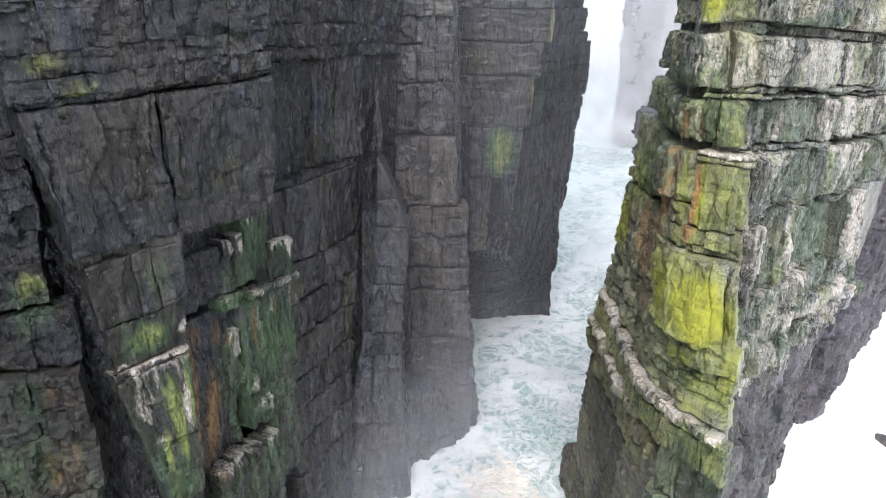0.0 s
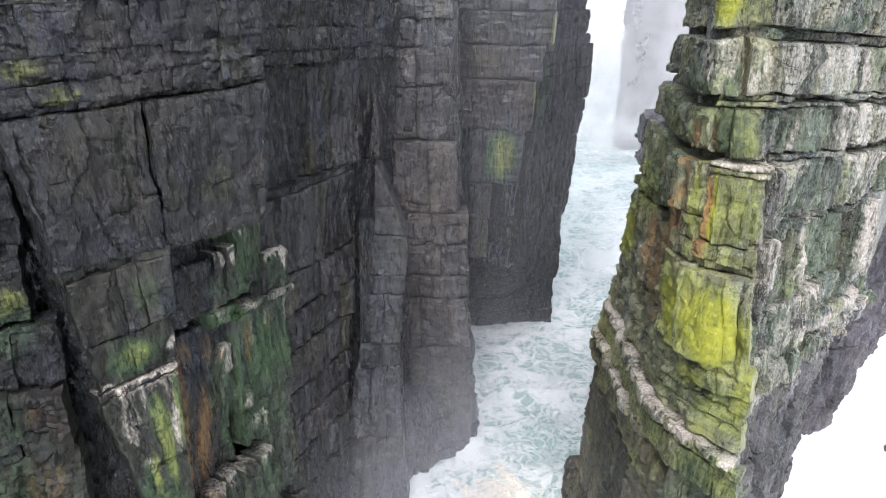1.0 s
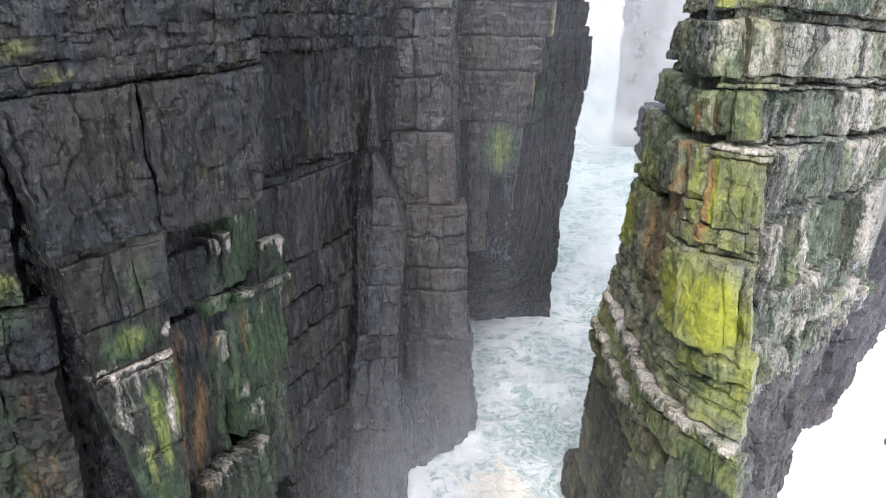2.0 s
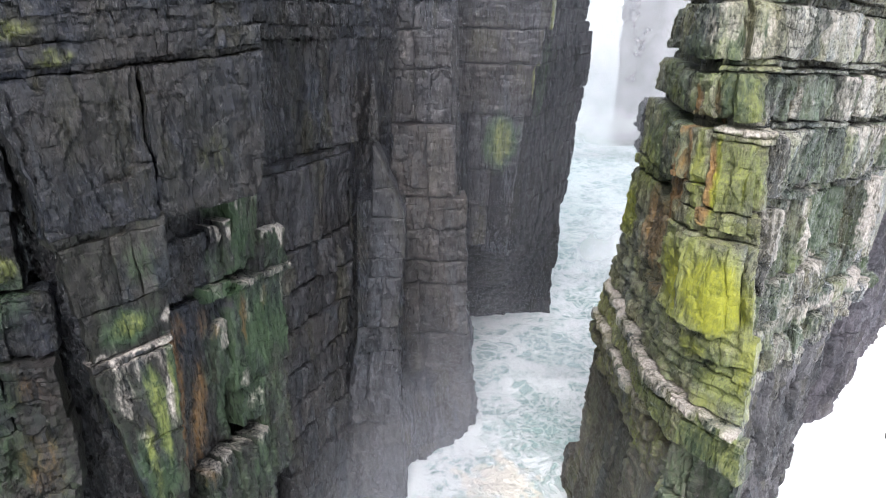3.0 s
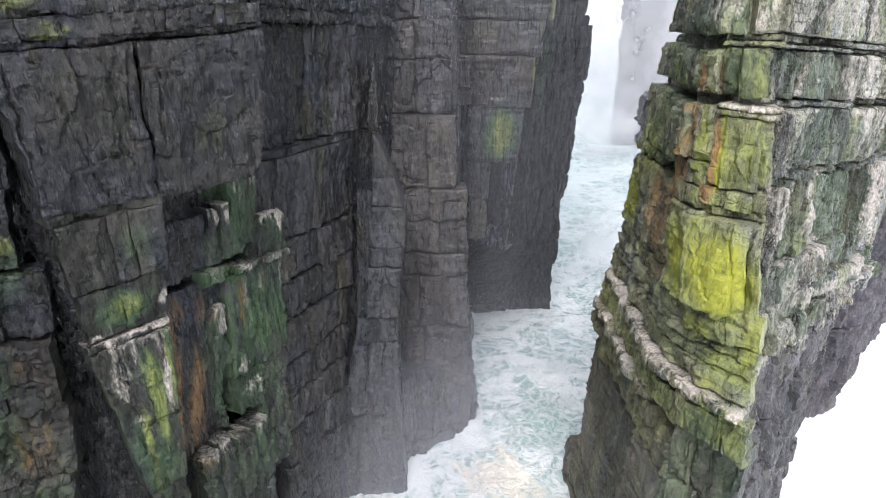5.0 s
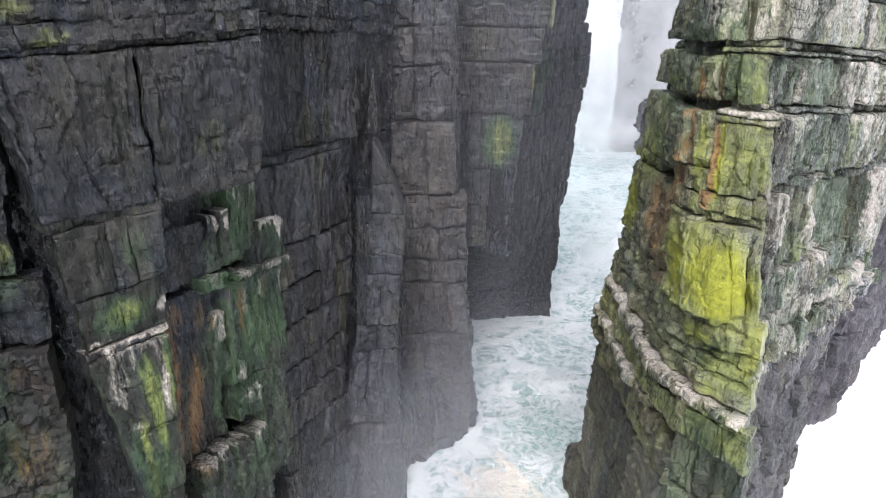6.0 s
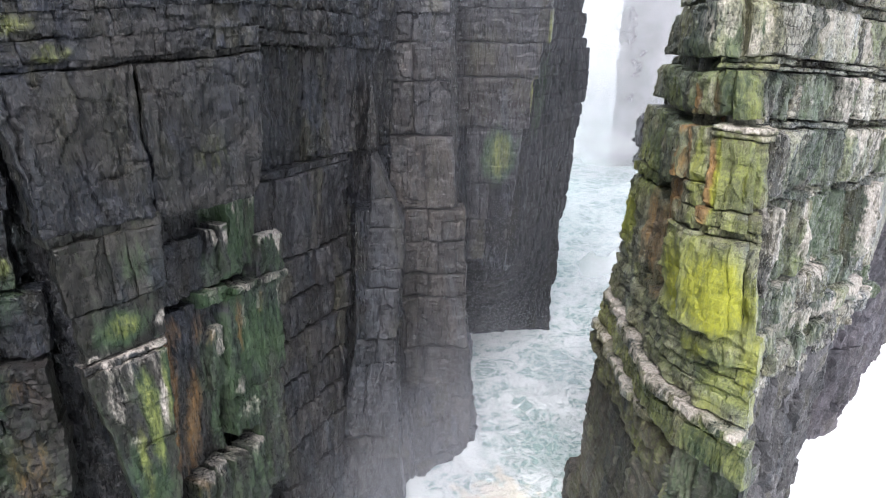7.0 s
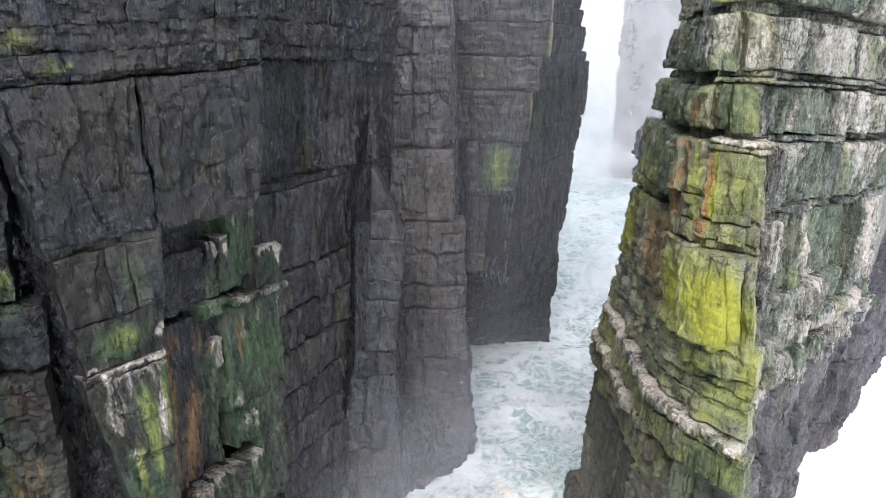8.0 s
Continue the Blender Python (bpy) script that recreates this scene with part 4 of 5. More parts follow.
# gap right of the flake: shade put into the rock colour
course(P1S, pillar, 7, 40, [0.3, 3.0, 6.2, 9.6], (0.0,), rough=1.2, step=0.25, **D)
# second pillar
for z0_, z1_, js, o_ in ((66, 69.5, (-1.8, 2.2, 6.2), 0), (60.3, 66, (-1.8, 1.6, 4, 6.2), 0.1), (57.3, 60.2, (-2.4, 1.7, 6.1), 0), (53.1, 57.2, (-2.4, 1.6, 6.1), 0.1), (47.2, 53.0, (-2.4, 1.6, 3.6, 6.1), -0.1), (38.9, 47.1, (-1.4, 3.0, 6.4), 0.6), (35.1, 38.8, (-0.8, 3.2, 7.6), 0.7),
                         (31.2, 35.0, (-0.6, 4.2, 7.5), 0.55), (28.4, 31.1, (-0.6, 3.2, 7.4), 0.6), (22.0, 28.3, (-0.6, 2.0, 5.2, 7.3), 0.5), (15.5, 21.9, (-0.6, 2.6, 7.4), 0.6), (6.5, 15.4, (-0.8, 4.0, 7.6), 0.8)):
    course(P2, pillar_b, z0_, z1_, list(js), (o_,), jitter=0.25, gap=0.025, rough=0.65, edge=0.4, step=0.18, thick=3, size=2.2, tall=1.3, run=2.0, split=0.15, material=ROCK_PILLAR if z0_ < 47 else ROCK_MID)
# shaded gap at the pillar's left, painted with the darker rock
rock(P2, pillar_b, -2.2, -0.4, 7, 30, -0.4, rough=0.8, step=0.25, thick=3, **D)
# side wall darker than the front, its shade in the rock colour
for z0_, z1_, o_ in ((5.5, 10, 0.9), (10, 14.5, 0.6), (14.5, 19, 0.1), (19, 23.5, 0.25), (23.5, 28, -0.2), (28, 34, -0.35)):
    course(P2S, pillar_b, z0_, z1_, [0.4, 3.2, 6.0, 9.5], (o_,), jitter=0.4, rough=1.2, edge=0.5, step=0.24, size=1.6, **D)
for z0_, z1_, o_ in ((5.5, 9.5, 0.5), (9.5, 13.5, 0.1), (13.5, 17.5, -0.3)):
    course(FOOT, pillar_b, z0_, z1_, joints(0.2, 10.8, 3.0, int(z0_)), (o_,), rough=1.3, edge=0.6, step=0.2, thick=3, sag=0.4, **MID)
# third pillar with its green patch, overhanging a dark sea cave
for z0_, z1_, js, o_ in ((66, 69.5, (-0.8, 9.2), 0.2), (60.4, 66, (-0.8, 9.2), 0.1), (56.4, 60.3, (-0.8, 9.3), 0.2), (52.3, 56.3, (-0.8, 8.6), 0.25), (46.1, 52.2, (-0.8, 8.1), 0.35), (38.6, 46.0, (0.9, 2.3, 7.3), 0.1), (33.5, 38.5, (0.9, 2.4, 3.7), 0.0), (27.5, 33.4, (0.8, 3.2), -0.2)):
    course(P3, headland, z0_, z1_, list(js), (o_,), jitter=0.12, gap=0.015, rough=0.6, edge=0.22, step=0.2, bed=0.06, thick=3, size=2.6, tall=1.2, **MID)
# rock above the cave, its shade painted in with the darker copy
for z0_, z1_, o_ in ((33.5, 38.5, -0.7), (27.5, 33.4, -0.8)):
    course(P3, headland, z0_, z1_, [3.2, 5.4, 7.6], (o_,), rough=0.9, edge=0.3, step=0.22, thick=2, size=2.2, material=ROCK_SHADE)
# headland's side face, turned from the light: shade put into the rock colour
BEDS = [27.0, 29.4, 31.2, 33.6, 35.4, 37.9, 40.0, 42.2, 43.8, 45.6, 47.4, 49.7, 52.2, 53.6, 55.5, 57.0, 58.8, 60.4, 62.6, 65.2, 69.5]
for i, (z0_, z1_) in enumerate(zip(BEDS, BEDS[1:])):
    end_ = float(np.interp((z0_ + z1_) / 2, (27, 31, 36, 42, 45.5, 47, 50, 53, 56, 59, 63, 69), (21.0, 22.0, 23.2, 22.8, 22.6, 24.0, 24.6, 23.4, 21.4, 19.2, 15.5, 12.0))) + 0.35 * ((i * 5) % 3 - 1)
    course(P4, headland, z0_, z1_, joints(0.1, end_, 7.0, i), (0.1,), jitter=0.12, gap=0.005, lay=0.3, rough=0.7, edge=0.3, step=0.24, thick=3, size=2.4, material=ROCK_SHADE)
# cave and foot, with the cave's gloom in the rock colour
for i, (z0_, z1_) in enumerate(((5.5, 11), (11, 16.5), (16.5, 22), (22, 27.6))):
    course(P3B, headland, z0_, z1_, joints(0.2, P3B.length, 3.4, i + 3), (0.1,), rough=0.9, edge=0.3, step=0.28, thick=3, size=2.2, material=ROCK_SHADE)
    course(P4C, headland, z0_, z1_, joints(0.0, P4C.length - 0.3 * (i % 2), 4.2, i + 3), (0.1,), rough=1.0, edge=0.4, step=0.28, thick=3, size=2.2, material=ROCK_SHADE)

massif(left, ((-60, 54), (-26, 54), (-20, 52), (-11, 77), (-6, 87), (2, 95), (10, 94), (19, 112), (10, 140), (-60, 140)), 45.0, 69.0, ROCK_DARK)

# ---- the stack ----
stack = thing("sea_stack", "weathered sandstone sea stack with yellow lichen and white ledges", "sea stack")
cove_cliff = thing("cove_cliff", "dark purple grey undercut cliff above white surf", "cliff", "structure")
G = dict(material=ROCK_GREEN)
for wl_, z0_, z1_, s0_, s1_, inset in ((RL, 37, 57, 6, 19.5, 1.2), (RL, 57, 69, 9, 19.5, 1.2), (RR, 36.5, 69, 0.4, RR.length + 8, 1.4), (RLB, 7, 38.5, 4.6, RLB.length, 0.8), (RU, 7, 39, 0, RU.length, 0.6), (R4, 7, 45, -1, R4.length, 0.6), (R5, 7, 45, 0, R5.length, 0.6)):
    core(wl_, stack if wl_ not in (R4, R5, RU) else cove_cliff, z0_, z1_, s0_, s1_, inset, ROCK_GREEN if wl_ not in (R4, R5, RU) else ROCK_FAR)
core(RFB, stack, 7, 38, 0.3, RFB.length - 1.5, 0.75, ROCK_FOOT, deep=0.6)
core(RF, stack, 37, 69, 0.5, RF.length - 1.0, 0.75, ROCK_GREEN, deep=0.6)
EDGE = random.Random(5)
massif(stack, ((18.6, 46.5), (21.2, 46.5), (40.0, 64.5), (44.0, 72.0), (21.5, 66.0)), 42.0, 69.0, ROCK_GREEN)
# nose of the stack, from the head down
for z0_, z1_, js, o_, kw in ((68, 69.5, (-0.6, 2.4, 5.0), (0.3,), dict()), (64.5, 68, (-1.3, 1.5, 3.2, 5.0), (0.5, 0.05, 0.1), dict()), (63.95, 64.45, (-0.3, 2.5, 4.9), (-1.1,), dict(bed=0.15)),
                             (60.75, 63.9, (-0.7, 1.6, 2.05, 4.6), (0.5, -0.55, 0.4), dict(edge=0.4, cap=0.45, tilt=-0.1, lichen=0.12, guano=0.6)), (60.35, 60.7, (-0.4, 2.2, 4.7), (0.05,), dict(rough=0.4)), (59.98, 60.3, (-0.3, 1.6, 4.7), (0.15,), dict(rough=0.4)),
                             (57.25, 59.9, (-0.6, 1.5, 3.6, 4.5), (0.35, 0.5, 0.2), dict(edge=0.5)), (56.8, 57.2, (0.3, 4.7), (-0.9,), dict(rough=0.4)), (56.45, 56.8, (0.0, 2.2, 4.8), (0.45,), dict(cap=0.8, rough=0.5)), (56.1, 56.42, (0.0, 3.1, 4.8), (0.55,), dict(cap=0.5, rough=0.5)),
                             (52.1, 56.05, (-0.2, 0.9, 3.4, 4.5), (0.35, 0.5, 0.2), dict(edge=0.3)), (50.9, 52.0, (-0.4, 1.4, 3.0, 4.4), (0.5, 0.75, 0.6), dict(edge=0.35)), (50.35, 50.85, (-0.6, 4.3), (0.4,), dict(rough=0.5, bed=0.1)),
                             (44.6, 50.25, (-0.9, 3.2, 4.4), (1.25, 0.7), dict(edge=0.55, tilt=0.3, sag=0.9, size=1.5)), (42.9, 44.8, (-0.4, 2.3, 4.6), (0.85, 0.65), dict(edge=0.4, bed=0.12, split=0.1, run=4.0)),
                             (42.1, 42.85, (-0.4, 4.6), (0.7,), dict(edge=0.25, bed=0.16, rough=0.6, split=0.0, run=5.0)), (41.3, 42.05, (-0.4, 4.6), (0.78,), dict(edge=0.25, bed=0.16, rough=0.6, split=0.0, run=5.0)), (39.5, 41.25, (-0.4, 4.5), (0.8,), dict(edge=0.3, bed=0.12, split=0.0, run=5.0)),
                             (38.75, 39.35, (-0.4, 1.6, 3.2, 4.6), (1.35, 1.4, 1.4), dict(cap=0.95, rough=0.5, edge=0.15)), (38.3, 38.7, (-0.4, 2.4, 4.6), (1.05,), dict(cap=0.5, rough=0.5)), (36.2, 38.25, (-0.4, 3.0, 4.6), (1.0, 0.9), dict(edge=0.25, moss=0.5))):
    js = list(js)
    js[-1] += EDGE.uniform(-0.55, 0.0)
    course(RF, stack, z0_, z1_, js, o_, jitter=0.1, step=0.085, thick=1.1, **{**dict(rough=0.42, edge=0.25, size=1.6, tall=2.4, flute=0.18, split=0.25, lichen=0.2, moss=0.32), **kw}, **G)
# its shaded flank above the strait
for z0_, z1_, js, o_, kw in ((68, 69.5, (6.4, 18, 25.6), (0,), dict()), (64.5, 68, (6.0, 19, 24.3), (-0.4, -0.6), dict()), (63.95, 64.45, (7, 17, 25.4), (-1.0,), dict()), (60.75, 63.9, (4.6, 14.5, 18.5, 22.5, 25.5), (-0.4, 0.1, 0.3, 0.4), dict(cap=0.25, edge=0.45)),
                             (60.0, 60.6, (5.0, 11, 17, 21.5, 25.4), (-0.9,), dict(rough=0.5, bed=0.1, cap=0.3)), (57.3, 59.9, (3.6, 8, 12.5, 16, 19.5, 22.0, 23.4, 25.5), (-0.4, 0.0, 0.2, 0.3, 0.35, 0.0, 0.4), dict(edge=0.5)),
                             (56.65, 57.25, (4, 14, 25.3), (-1.5,), dict()), (51.9, 56.6, (3.6, 8.5, 13.5, 17.8), (-0.2, 0.1, 0.2), dict(edge=0.4)), (53.35, 56.6, (17.9, 21.0, 22.8, 25.6), (0.6, 0.65, 0.45), dict(edge=0.4, sag=0.25)), (52.7, 53.3, (18.1, 22.7), (-0.9,), dict()), (51.9, 53.3, (22.8, 25.6), (0.45,), dict()), (50.9, 51.8, (4.2, 9, 13.5), (0.1,), dict()), (50.6, 51.8, (21.6, 25.5), (0.6,), dict(edge=0.35)), (45.4, 52.65, (17.7, 19.4, 21.5), (-0.1, 0.0), dict(edge=0.3, rough=0.5, bed=0.05)),
                             (44.4, 50.7, (5.2, 7.4, 10.5, 14.0, 17.6), (0.1, 0.25, 0.1, 0.05), dict(edge=0.4, lichen=0.08, bed=0.1)), (44.4, 50.5, (21.6, 25.6), (0.8,), dict(edge=0.4, lichen=0.08, bed=0.1)), (43.1, 44.3, (5.2, 9, 16, 25.6), (0.0, 0.15, 0.5), dict(bed=0.22, run=5.0)), (42.0, 43.0, (5.1, 12, 25.6), (0.15, 0.45), dict(bed=0.18, run=5.0)),
                             (41.0, 41.9, (5.0, 14, 25.6), (0.2, 0.5), dict(bed=0.18, run=5.0)), (39.6, 40.9, (4.9, 11, 18, 25.6), (0.25, 0.35, 0.6), dict(bed=0.14, run=5.0))):
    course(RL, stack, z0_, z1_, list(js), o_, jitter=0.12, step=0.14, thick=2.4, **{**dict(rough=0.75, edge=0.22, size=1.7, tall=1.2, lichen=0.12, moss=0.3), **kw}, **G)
# pale ledges that sweep round the foot of the flank
course(RL, stack, 38.55, 39.5, [4.8, 8.4, 11.4, 14.5, 17.0, 19.6, 22.4, 25.7], (0.7, 0.85, 0.95, 1.1, 1.2, 1.3, 1.35), rough=0.6, cap=1.05, edge=0.5, step=0.09, moss=0.1, lay=0.3, flute=0.05, run=3.0, **G)
course(RL, stack, 38.0, 38.5, [4.6, 9.2, 13.0, 17.5, 21.4, 25.7], (0.45, 0.55, 0.7, 0.8, 0.9), rough=0.9, edge=0.3, step=0.12, moss=0.45, cap=0.2, **G)
course(RL, stack, 35.9, 37.95, [4.4, 9.6, 14.2, 19.0, 25.7], (0.4, 0.55, 0.7, 0.85), rough=0.8, edge=0.3, step=0.12, moss=0.3, lichen=0.25, bed=0.08, **G)
course(RL, stack, 34.9, 35.8, [4.1, 7.8, 11.5, 15.2, 18.0, 21.0], (0.8, 0.95, 1.1, 1.2, 1.0), rough=0.7, cap=0.9, edge=0.5, step=0.1, moss=0.2, lay=0.3, flute=0.05, run=3.0, **G)
course(RL, stack, 33.0, 34.85, [3.9, 8.6, 13.0, 17.6, 21.6], (0.5, 0.65, 0.75, 0.6), rough=0.9, edge=0.35, step=0.14, moss=0.2, lichen=0.15, material=ROCK_FOOT)
course(RLB, stack, 30.3, 34.3, [4.2, 7.0, 11.0, 16.5, 24.6], (0.3, 0.4, 0.3, 0.2), rough=0.7, edge=0.4, step=0.16, moss=0.3, lichen=0.15, cap=0.3, bed=0.15, material=ROCK_FOOT)
for i, (z0_, z1_) in enumerate(((24, 30.2), (17.5, 23.9), (12, 17.4), (6.5, 11.9))):
    course(RLB, stack, z0_, z1_, joints(4.6 - 0.5 * i, 24.6, 5.2, i + 8), (0.3,), rough=0.4, edge=0.3, step=0.17, moss=0.3, bed=0.16, lichen=0.05, size=3.4, tall=1.0, lay=0.6, run=3.0, material=ROCK_FOOT)
rock(RLB, stack, -2.4, 3.4, 6.5, 15.2, 0.2, top=(-0.6, 3.2), rough=0.9, edge=0.6, step=0.2, material=ROCK_FOOT)
for z0_, z1_ in ((31, 36.1), (25, 30.9), (18, 24.9), (7, 17.9)):
    course(RFB, stack, z0_, z1_, joints(0.0, RFB.length, 3.0, int(z0_)), (0.2,), rough=0.9, edge=0.3, step=0.16, thick=1.0, moss=0.5, material=ROCK_FOOT)
# its bright seaward face: pale crusted, green, brown and dark wet blocks side by side; the pale streaks hold painted
# wet highlights too
MOODS = (dict(guano=0.55, moss=0.1, cap=0.7, set=0.25), dict(guano=0.45, moss=0.25, cap=0.6, set=0.1), dict(guano=0.05, moss=0.8, cap=0.25, set=-0.15), dict(guano=0.25, moss=0.5, lichen=0.14, cap=0.5),
         dict(guano=0.0, moss=0.6, cap=0.4, set=-0.45), dict(guano=0.4, moss=0.3, lichen=0.1, cap=0.6, set=0.3), dict(guano=0.15, moss=0.7, cap=0.4))
for z0_, z1_, js, o_, kw in ((68, 69.5, (0, 6, 13, 20, 29), (0.3,), dict()), (64.6, 68, (0.0, 2.2, 5.0, 8.0, 11.5, 15.0, 19, 24, 30), (0.3,), dict(cap=0.6, tall=3.5, moods=MOODS[:2] + MOODS[5:6])), (63.9, 64.5, (0, 8, 16, 24), (-0.5,), dict(bed=0.12)),
                             (60.75, 63.85, (0.2, 2.3, 4.6, 7.2, 9.8, 11.4, 13.4, 16.4, 19.5, 24, 30), (0.3, 0.1, 0.45, 0.3, 0.5, 0.05, 0.3), dict(cap=0.75, edge=0.35, tall=3.0, moods=MOODS[:2] + MOODS[3:4] + MOODS[5:6])), (60.3, 60.7, (0.2, 3.6, 8.0, 12.5, 18, 25), (-0.1,), dict(rough=0.5, cap=0.35)), (59.95, 60.25, (0.2, 5.5, 10, 16, 25), (0.05,), dict(rough=0.5)),
                             (56.9, 59.9, (0.1, 3.4, 6.6, 9.0, 11.0, 13.4, 16.0, 19.5, 24, 30), (0.15, 0.1, 0.5, 0.55, 0.2, 0.3), dict(edge=0.4, tall=2.8, cap=0.5)), (56.35, 56.8, (0.2, 6, 12, 20, 30), (-0.2,), dict(bed=0.1)),
                             (52.3, 56.3, (0.0, 2.4, 5.6, 8.0, 10.4, 13.0, 16.2, 19.4, 23, 30), (0.2, 0.05, 0.3, 0.0, 0.55, 0.5, 0.45), dict(tall=3.2, cap=0.5)), (51.6, 52.2, (0.6, 4, 9, 15, 22, 30), (-0.1,), dict(bed=0.12, cap=0.3)),
                             (45.6, 51.5, (0.4, 2.2, 3.8, 7.2, 9.0), (0.5, 0.1, 0.2, 0.5), dict(tall=3.2)), (45.6, 51.5, (9.0, 13.0, 17.2, 20.3), (-0.2, -0.4, -0.8), dict(tall=3.2, cap=0.4, moods=MOODS[2:3])), (45.6, 51.5, (23.8, 27, 31), (-0.5,), dict(tall=3, moods=MOODS[4:5])),
                             (42.6, 45.5, (0.6, 2.6, 4.8, 7.0, 9.0, 10.6, 12.2, 14.4, 17.5, 20.5, 24.5, 31), (0.3, 0.1, 0.25, 0.0, 0.3, 0.35, 0.5, -0.1, -0.2), dict(cap=0.6, edge=0.4)),
                             (40.4, 42.5, (1.5, 3.4, 5.2, 6.8, 8.4, 10.2, 12.2, 14.2, 16.5, 19, 22, 25.5, 32), (0.2, 0.3, 0.1, 0.3, 0.2), dict(edge=0.45, moods=MOODS[2:5])), (38.2, 40.3, (3.0, 5.0, 6.6, 8.6, 10.2, 12.0, 14.0, 16.0, 18.5, 21.5, 24.0, 28, 33), (0.1, 0.3, 0.15), dict(edge=0.5, moods=MOODS[:2] + MOODS[5:])), (36.6, 38.1, (4.5, 7.5, 10.5, 13.5, 17, 21, 26, 33), (-0.2,), dict(cap=0.4, edge=0.4))):
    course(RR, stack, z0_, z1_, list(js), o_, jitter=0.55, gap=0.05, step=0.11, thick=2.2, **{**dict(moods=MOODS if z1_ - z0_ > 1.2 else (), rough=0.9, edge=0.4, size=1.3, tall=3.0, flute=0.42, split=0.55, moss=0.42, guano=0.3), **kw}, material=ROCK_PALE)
rock(RR, stack, 20.9, 23.4, 45.0, 51.6, 0.75, guano=0.8, rough=0.9, cap=0.95, edge=0.5, step=0.12, size=0.9, label="pale column crusted with droppings", material=ROCK_PALE)
rock(RR, stack, 25.0, 29.2, 38.5, 40.7, 0.75, rough=1.0, guano=0.9, cap=1.0, edge=0.7, step=0.11, size=0.9, label="pale boulder crusted with droppings", material=ROCK_PALE)
for i, (z0_, z1_, w_) in enumerate(((31, 36.8, 3), (24, 30.9, 4), (16, 23.9, 5), (6.5, 15.9, 6))):
    course(RU, cove_cliff, z0_, z1_, joints(0, RU.length, w_, i), (0.0,), rough=0.8, edge=0.4, step=0.2, flute=0.45, tall=3.0, material=ROCK_SPRAY)
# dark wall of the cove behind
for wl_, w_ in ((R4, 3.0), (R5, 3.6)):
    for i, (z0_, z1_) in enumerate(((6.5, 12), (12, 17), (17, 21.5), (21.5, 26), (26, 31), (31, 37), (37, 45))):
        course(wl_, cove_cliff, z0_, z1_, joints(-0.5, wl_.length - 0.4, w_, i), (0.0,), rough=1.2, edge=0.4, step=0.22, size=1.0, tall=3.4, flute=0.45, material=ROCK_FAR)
# shoulder at the back of the stack
for z0_, z1_, a_ in ((36.5, 40, 0.6), (40, 44.5, 0.1)):
    rock(REAR, stack, a_, 12, z0_, z1_, 0.2, rough=2.0, edge=1.2, step=0.25, thick=4, material=ROCK_MID)

# ---- a second stack far off in the mist ----
distant = thing("distant_sea_stack", "far grey sea stack half hidden in white mist", "sea stack")
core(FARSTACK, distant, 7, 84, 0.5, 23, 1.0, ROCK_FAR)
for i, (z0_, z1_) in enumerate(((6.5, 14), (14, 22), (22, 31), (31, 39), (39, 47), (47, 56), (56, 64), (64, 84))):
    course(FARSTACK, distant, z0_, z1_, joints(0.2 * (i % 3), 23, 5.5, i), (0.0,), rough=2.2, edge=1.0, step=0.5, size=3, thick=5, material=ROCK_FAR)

# ---- a low rock awash off the cove ----
def skerry(x, y, turn, long_, wide, high):
    """A worn, whale-backed rock with a notched crest."""
    nu, nv = 48, 26
    u, v = np.meshgrid(np.linspace(0, 2 * math.pi, nu, endpoint=False), np.linspace(0.0, 1.0, nv))
    r = np.sqrt(1 - (1 - v) ** 2)
    p = np.stack([r * np.cos(u) * long_ / 2, r * np.sin(u) * wide / 2, (1 - v) ** 1.4 * high], -1)
    p = p * (1 + 0.55 * (fractal(p + np.array([x, y, 0]), 0.7, 4, 21)[..., None] - 0.5))
    p[..., 2] += 0.5 * (fractal(p * np.array([1, 3, 1]), 1.1, 4, 31) - 0.5) * (1 - v)
    c, s = math.cos(turn), math.sin(turn)
    q = np.stack([x + c * p[..., 0] - s * p[..., 1], y + s * p[..., 0] + c * p[..., 1], SEA - 0.7 + p[..., 2]], -1)
    idx = np.arange(nu * nv).reshape(nv, nu)
    nxt = np.roll(idx, -1, 1)
    faces = np.stack([idx[:-1], idx[1:], nxt[1:], nxt[:-1]], -1).reshape(-1, 4).tolist() + [idx[-1][::-1].tolist()]
    me = mesh_from("sea_rock", q.reshape(-1, 3), faces, {m: np.zeros(nu * nv) for m in MASKS}, ROCK_SPRAY)
    return tagged(new("sea_rock", me), "low grey sea rock awash in white surf", "rock")


skerry(58.3, 71.6, radians(-72), 6.6, 2.2, 2.3)

# ---- an unseen wall beside and behind the eye, added to shade the left cliff ----
cove = thing("unseen_shade_wall", "plain dark cliff closing the cove", "cliff", "structure")
for c_ in (Wall(8, (-42, -46), (-35, 31), 105, (-43, -46), (-36, 34)),):
    core(c_, cove, 7, 105, 0, c_.length, 0.0, ROCK_DARK)

# ---- sea: one sheet to the horizon, choppy where it breaks in the strait ----
def spread(centre, fine, step, reach):
    """Coordinates that lie close together about the centre and widen towards the horizon."""
    v, x, d = [0.0], 0.0, step
    while x < reach:
        d = step if x < fine else d * 1.22
        x += d
        v.append(x)
    v = np.array(v)
    return centre + np.concatenate([-v[:0:-1], v])


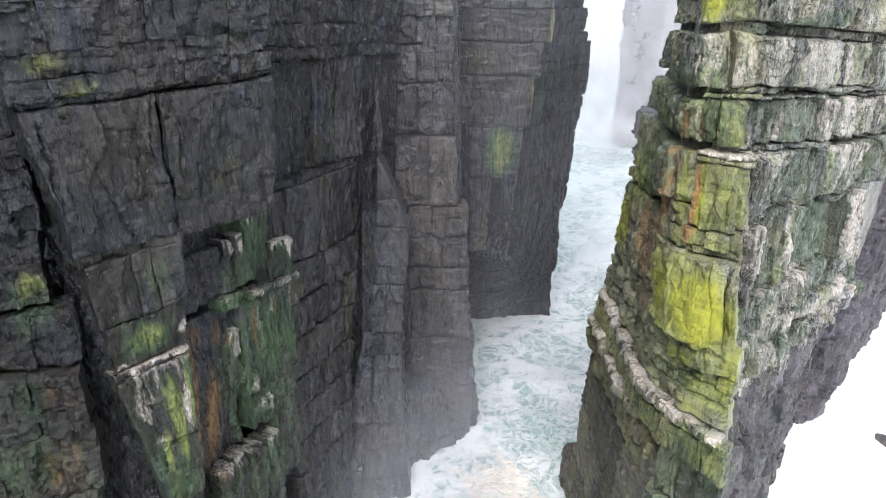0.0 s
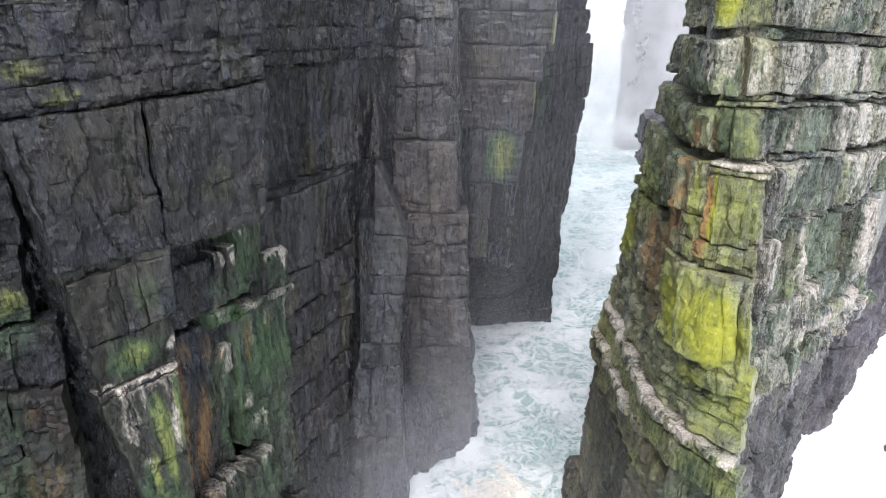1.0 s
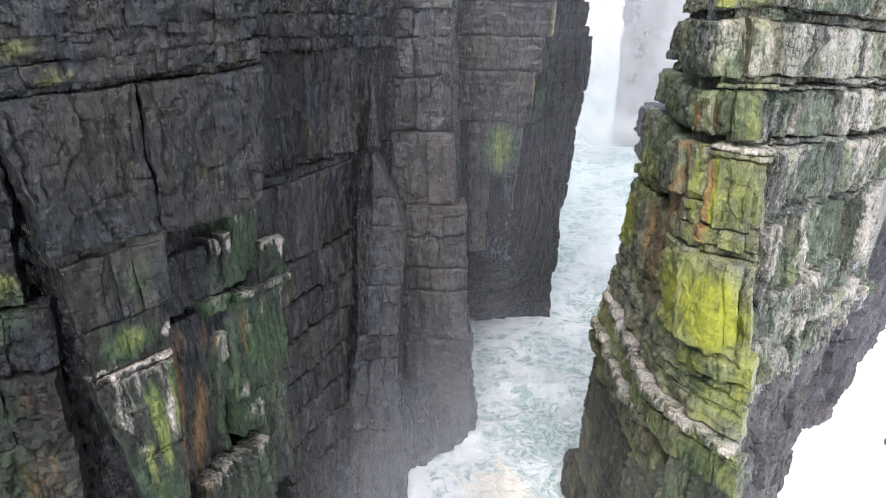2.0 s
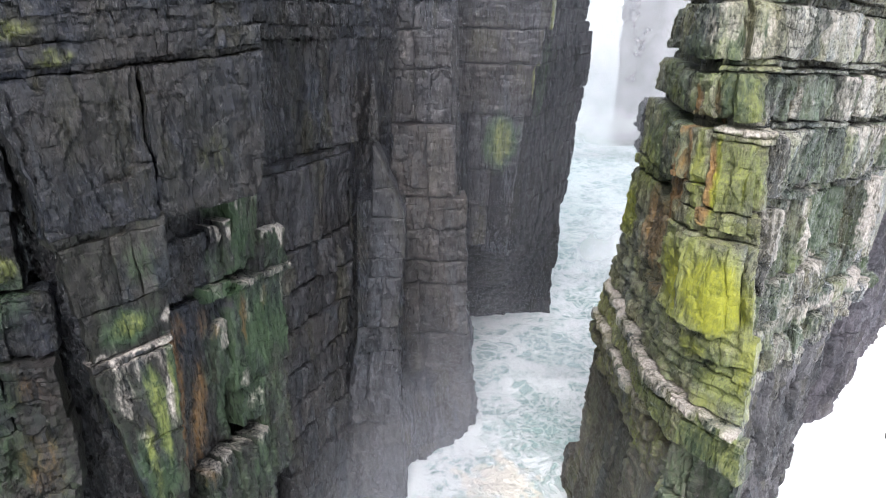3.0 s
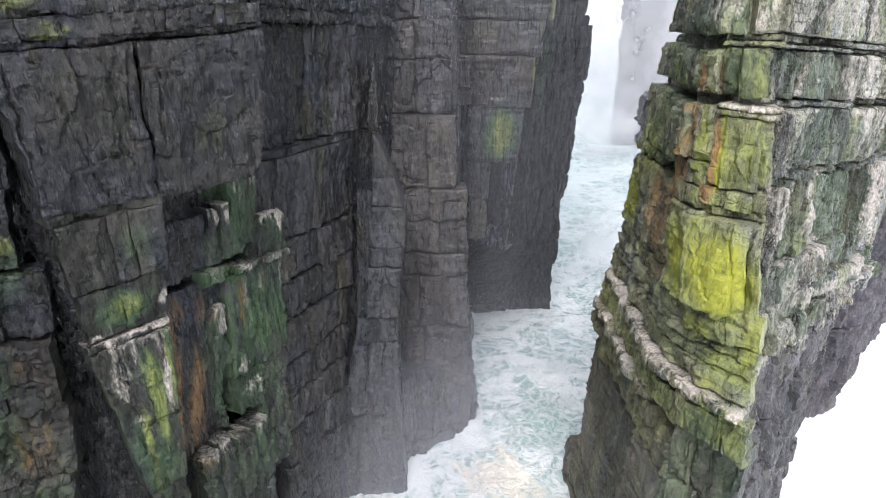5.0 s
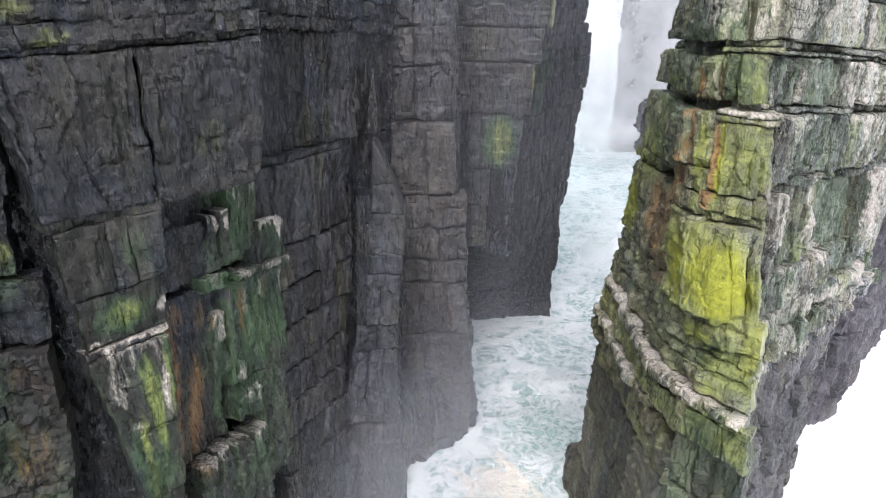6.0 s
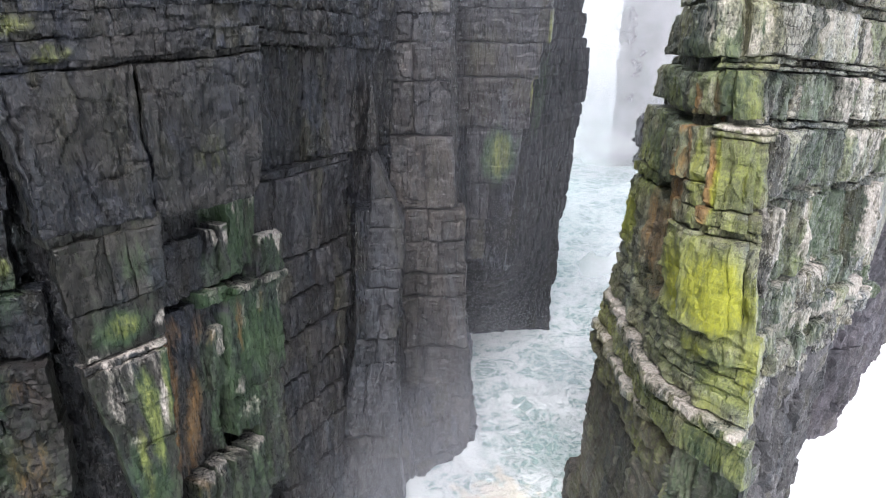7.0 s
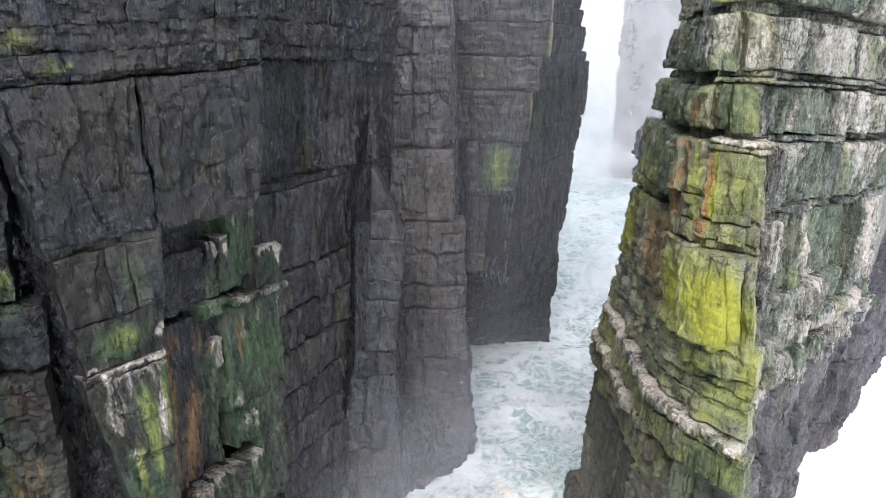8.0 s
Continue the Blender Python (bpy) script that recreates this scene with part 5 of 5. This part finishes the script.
gx, gy = np.meshgrid(spread(30.0, 58.0, 0.55, 3500.0), spread(95.0, 62.0, 0.55, 3500.0))
pts = np.stack([gx, gy, 0 * gx], -1)
near = np.clip(1.6 - np.hypot(gx - 30, gy - 95) / 120, 0.0, 1)
swell = 1.5 * (fractal(pts, 0.13, 4, 900) - 0.5) + 1.1 * (0.5 - np.abs(fractal(pts, 0.35, 4, 930) - 0.5) * 2) * 0.5
pts[..., 2] = SEA + swell * near
swash = 0 * gx
for w_ in (M, P1, FOOT, P3B, P4C, RLB, RFB, RU, R4, R5):
    v_ = (SEA - w_.zlo) / (w_.zhi - w_.zlo)
    a_, b_ = w_.c[0] * (1 - v_) + w_.c[2] * v_, w_.c[1] * (1 - v_) + w_.c[3] * v_
    u_ = np.clip(((gx - a_[0]) * (b_ - a_)[0] + (gy - a_[1]) * (b_ - a_)[1]) / ((b_ - a_) ** 2).sum(), 0, 1)
    swash = np.maximum(swash, np.clip(1.25 - np.hypot(gx - a_[0] - u_ * (b_ - a_)[0], gy - a_[1] - u_ * (b_ - a_)[1]) / 4.5, 0, 1))
n_, m_ = gx.shape
ids = np.arange(n_ * m_).reshape(n_, m_)
sea_mesh = bpy.data.meshes.new("sea")
sea_mesh.from_pydata(pts.reshape(-1, 3).tolist(), [], np.stack([ids[:-1, :-1], ids[:-1, 1:], ids[1:, 1:], ids[1:, :-1]], -1).reshape(-1, 4).tolist())
sea_mesh.polygons.foreach_set("use_smooth", np.ones(len(sea_mesh.polygons), bool))
sea_mesh.attributes.new("swash", "FLOAT", "POINT").data.foreach_set("value", swash.ravel().astype(np.float32))
sea_mesh.materials.append(SEA_WATER)
tagged(new("sea", sea_mesh), "pale grey green sea churned white with foam", "sea", kind="structure")


# ---- mist: thin drifting sheets of spray ----
def mist(xs, ys, zs, material, fade, name="mist"):
    """A loosely waving upright sheet that thins out over fade metres towards its two ends."""
    n = 40
    u, v = np.meshgrid(np.linspace(0, 1, n), np.linspace(0, 1, n))
    p = np.stack([xs[0] + (xs[1] - xs[0]) * u, ys[0] + 0 * u, zs[0] + (zs[1] - zs[0]) * v], -1)
    p[..., 1] += 5.0 * (fractal(p, 0.05, 3, int(ys[0])) - 0.5)
    thin = np.clip((p[..., 0] - xs[0]) / fade[0], 0, 1) * np.clip((xs[1] - p[..., 0]) / fade[1], 0, 1)
    thin = thin * thin * (3 - 2 * thin)
    i = np.arange(n * n).reshape(n, n)
    me = bpy.data.meshes.new(name)
    me.from_pydata(p.reshape(-1, 3).tolist(), [], np.stack([i[:-1, :-1], i[:-1, 1:], i[1:, 1:], i[1:, :-1]], -1).reshape(-1, 4).tolist())
    me.polygons.foreach_set("use_smooth", np.ones(len(me.polygons), bool))
    me.attributes.new("thin", "FLOAT", "POINT").data.foreach_set("value", thin.ravel().astype(np.float32))
    me.materials.append(material)
    ob = tagged(new(name, me), "thin white sea mist drifting between the cliffs", "mist", kind="stuff")
    return ob


# low sheets in the strait, then taller ones towards the open sea: y, density, share that hangs low, ends, whiteness, thinning at the ends, rise over the water, reach, head
for y_, d_, low_, x0_, x1_, white_, fade_, lift_, reach_, head_ in (
        (33.0, 0.13, 1.0, 8, 75, 0.74, (8, 8), 6.0, 30.0, 40.0), (50.0, 0.25, 1.0, -15.4, 10.0, 0.74, (11, 7), 8.0, 30.0, 40.0),
        (62.5, 0.22, 0.90, -11.2, 10.0, 0.74, (9, 7), 8.0, 28.0, 80.0), (73.5, 0.20, 0.86, -4.2, 22, 0.74, (4, 4), 10.0, 26.0, 95.0), (84.0, 0.26, 0.78, 2.6, 30, 0.72, (6, 4), 9.0, 17.0, 95.0),
        (112.0, 0.30, 0.6, 19, 90, 0.78, (7, 9), 8.0, 30.0, 95.0), (140.0, 0.14, 0.3, -20, 200, 0.70, (9, 9), 22.0, 30.0, 108.0), (188.0, 0.66, 0.4, -60, 280, 0.86, (9, 9), 14.0, 30.0, 118.0),
        (240.0, 0.62, 0.0, -300, 500, 0.95, (9, 9), 26.0, 30.0, 128.0), (300.0, 0.92, 0.0, -500, 700, 0.93, (9, 9), 10.0, 30.0, 140.0)):
    mist((x0_, x1_), (y_,), (7.0, head_), mist_material("drifting_mist", d_, low_, white_, lift_, reach_), fade_)
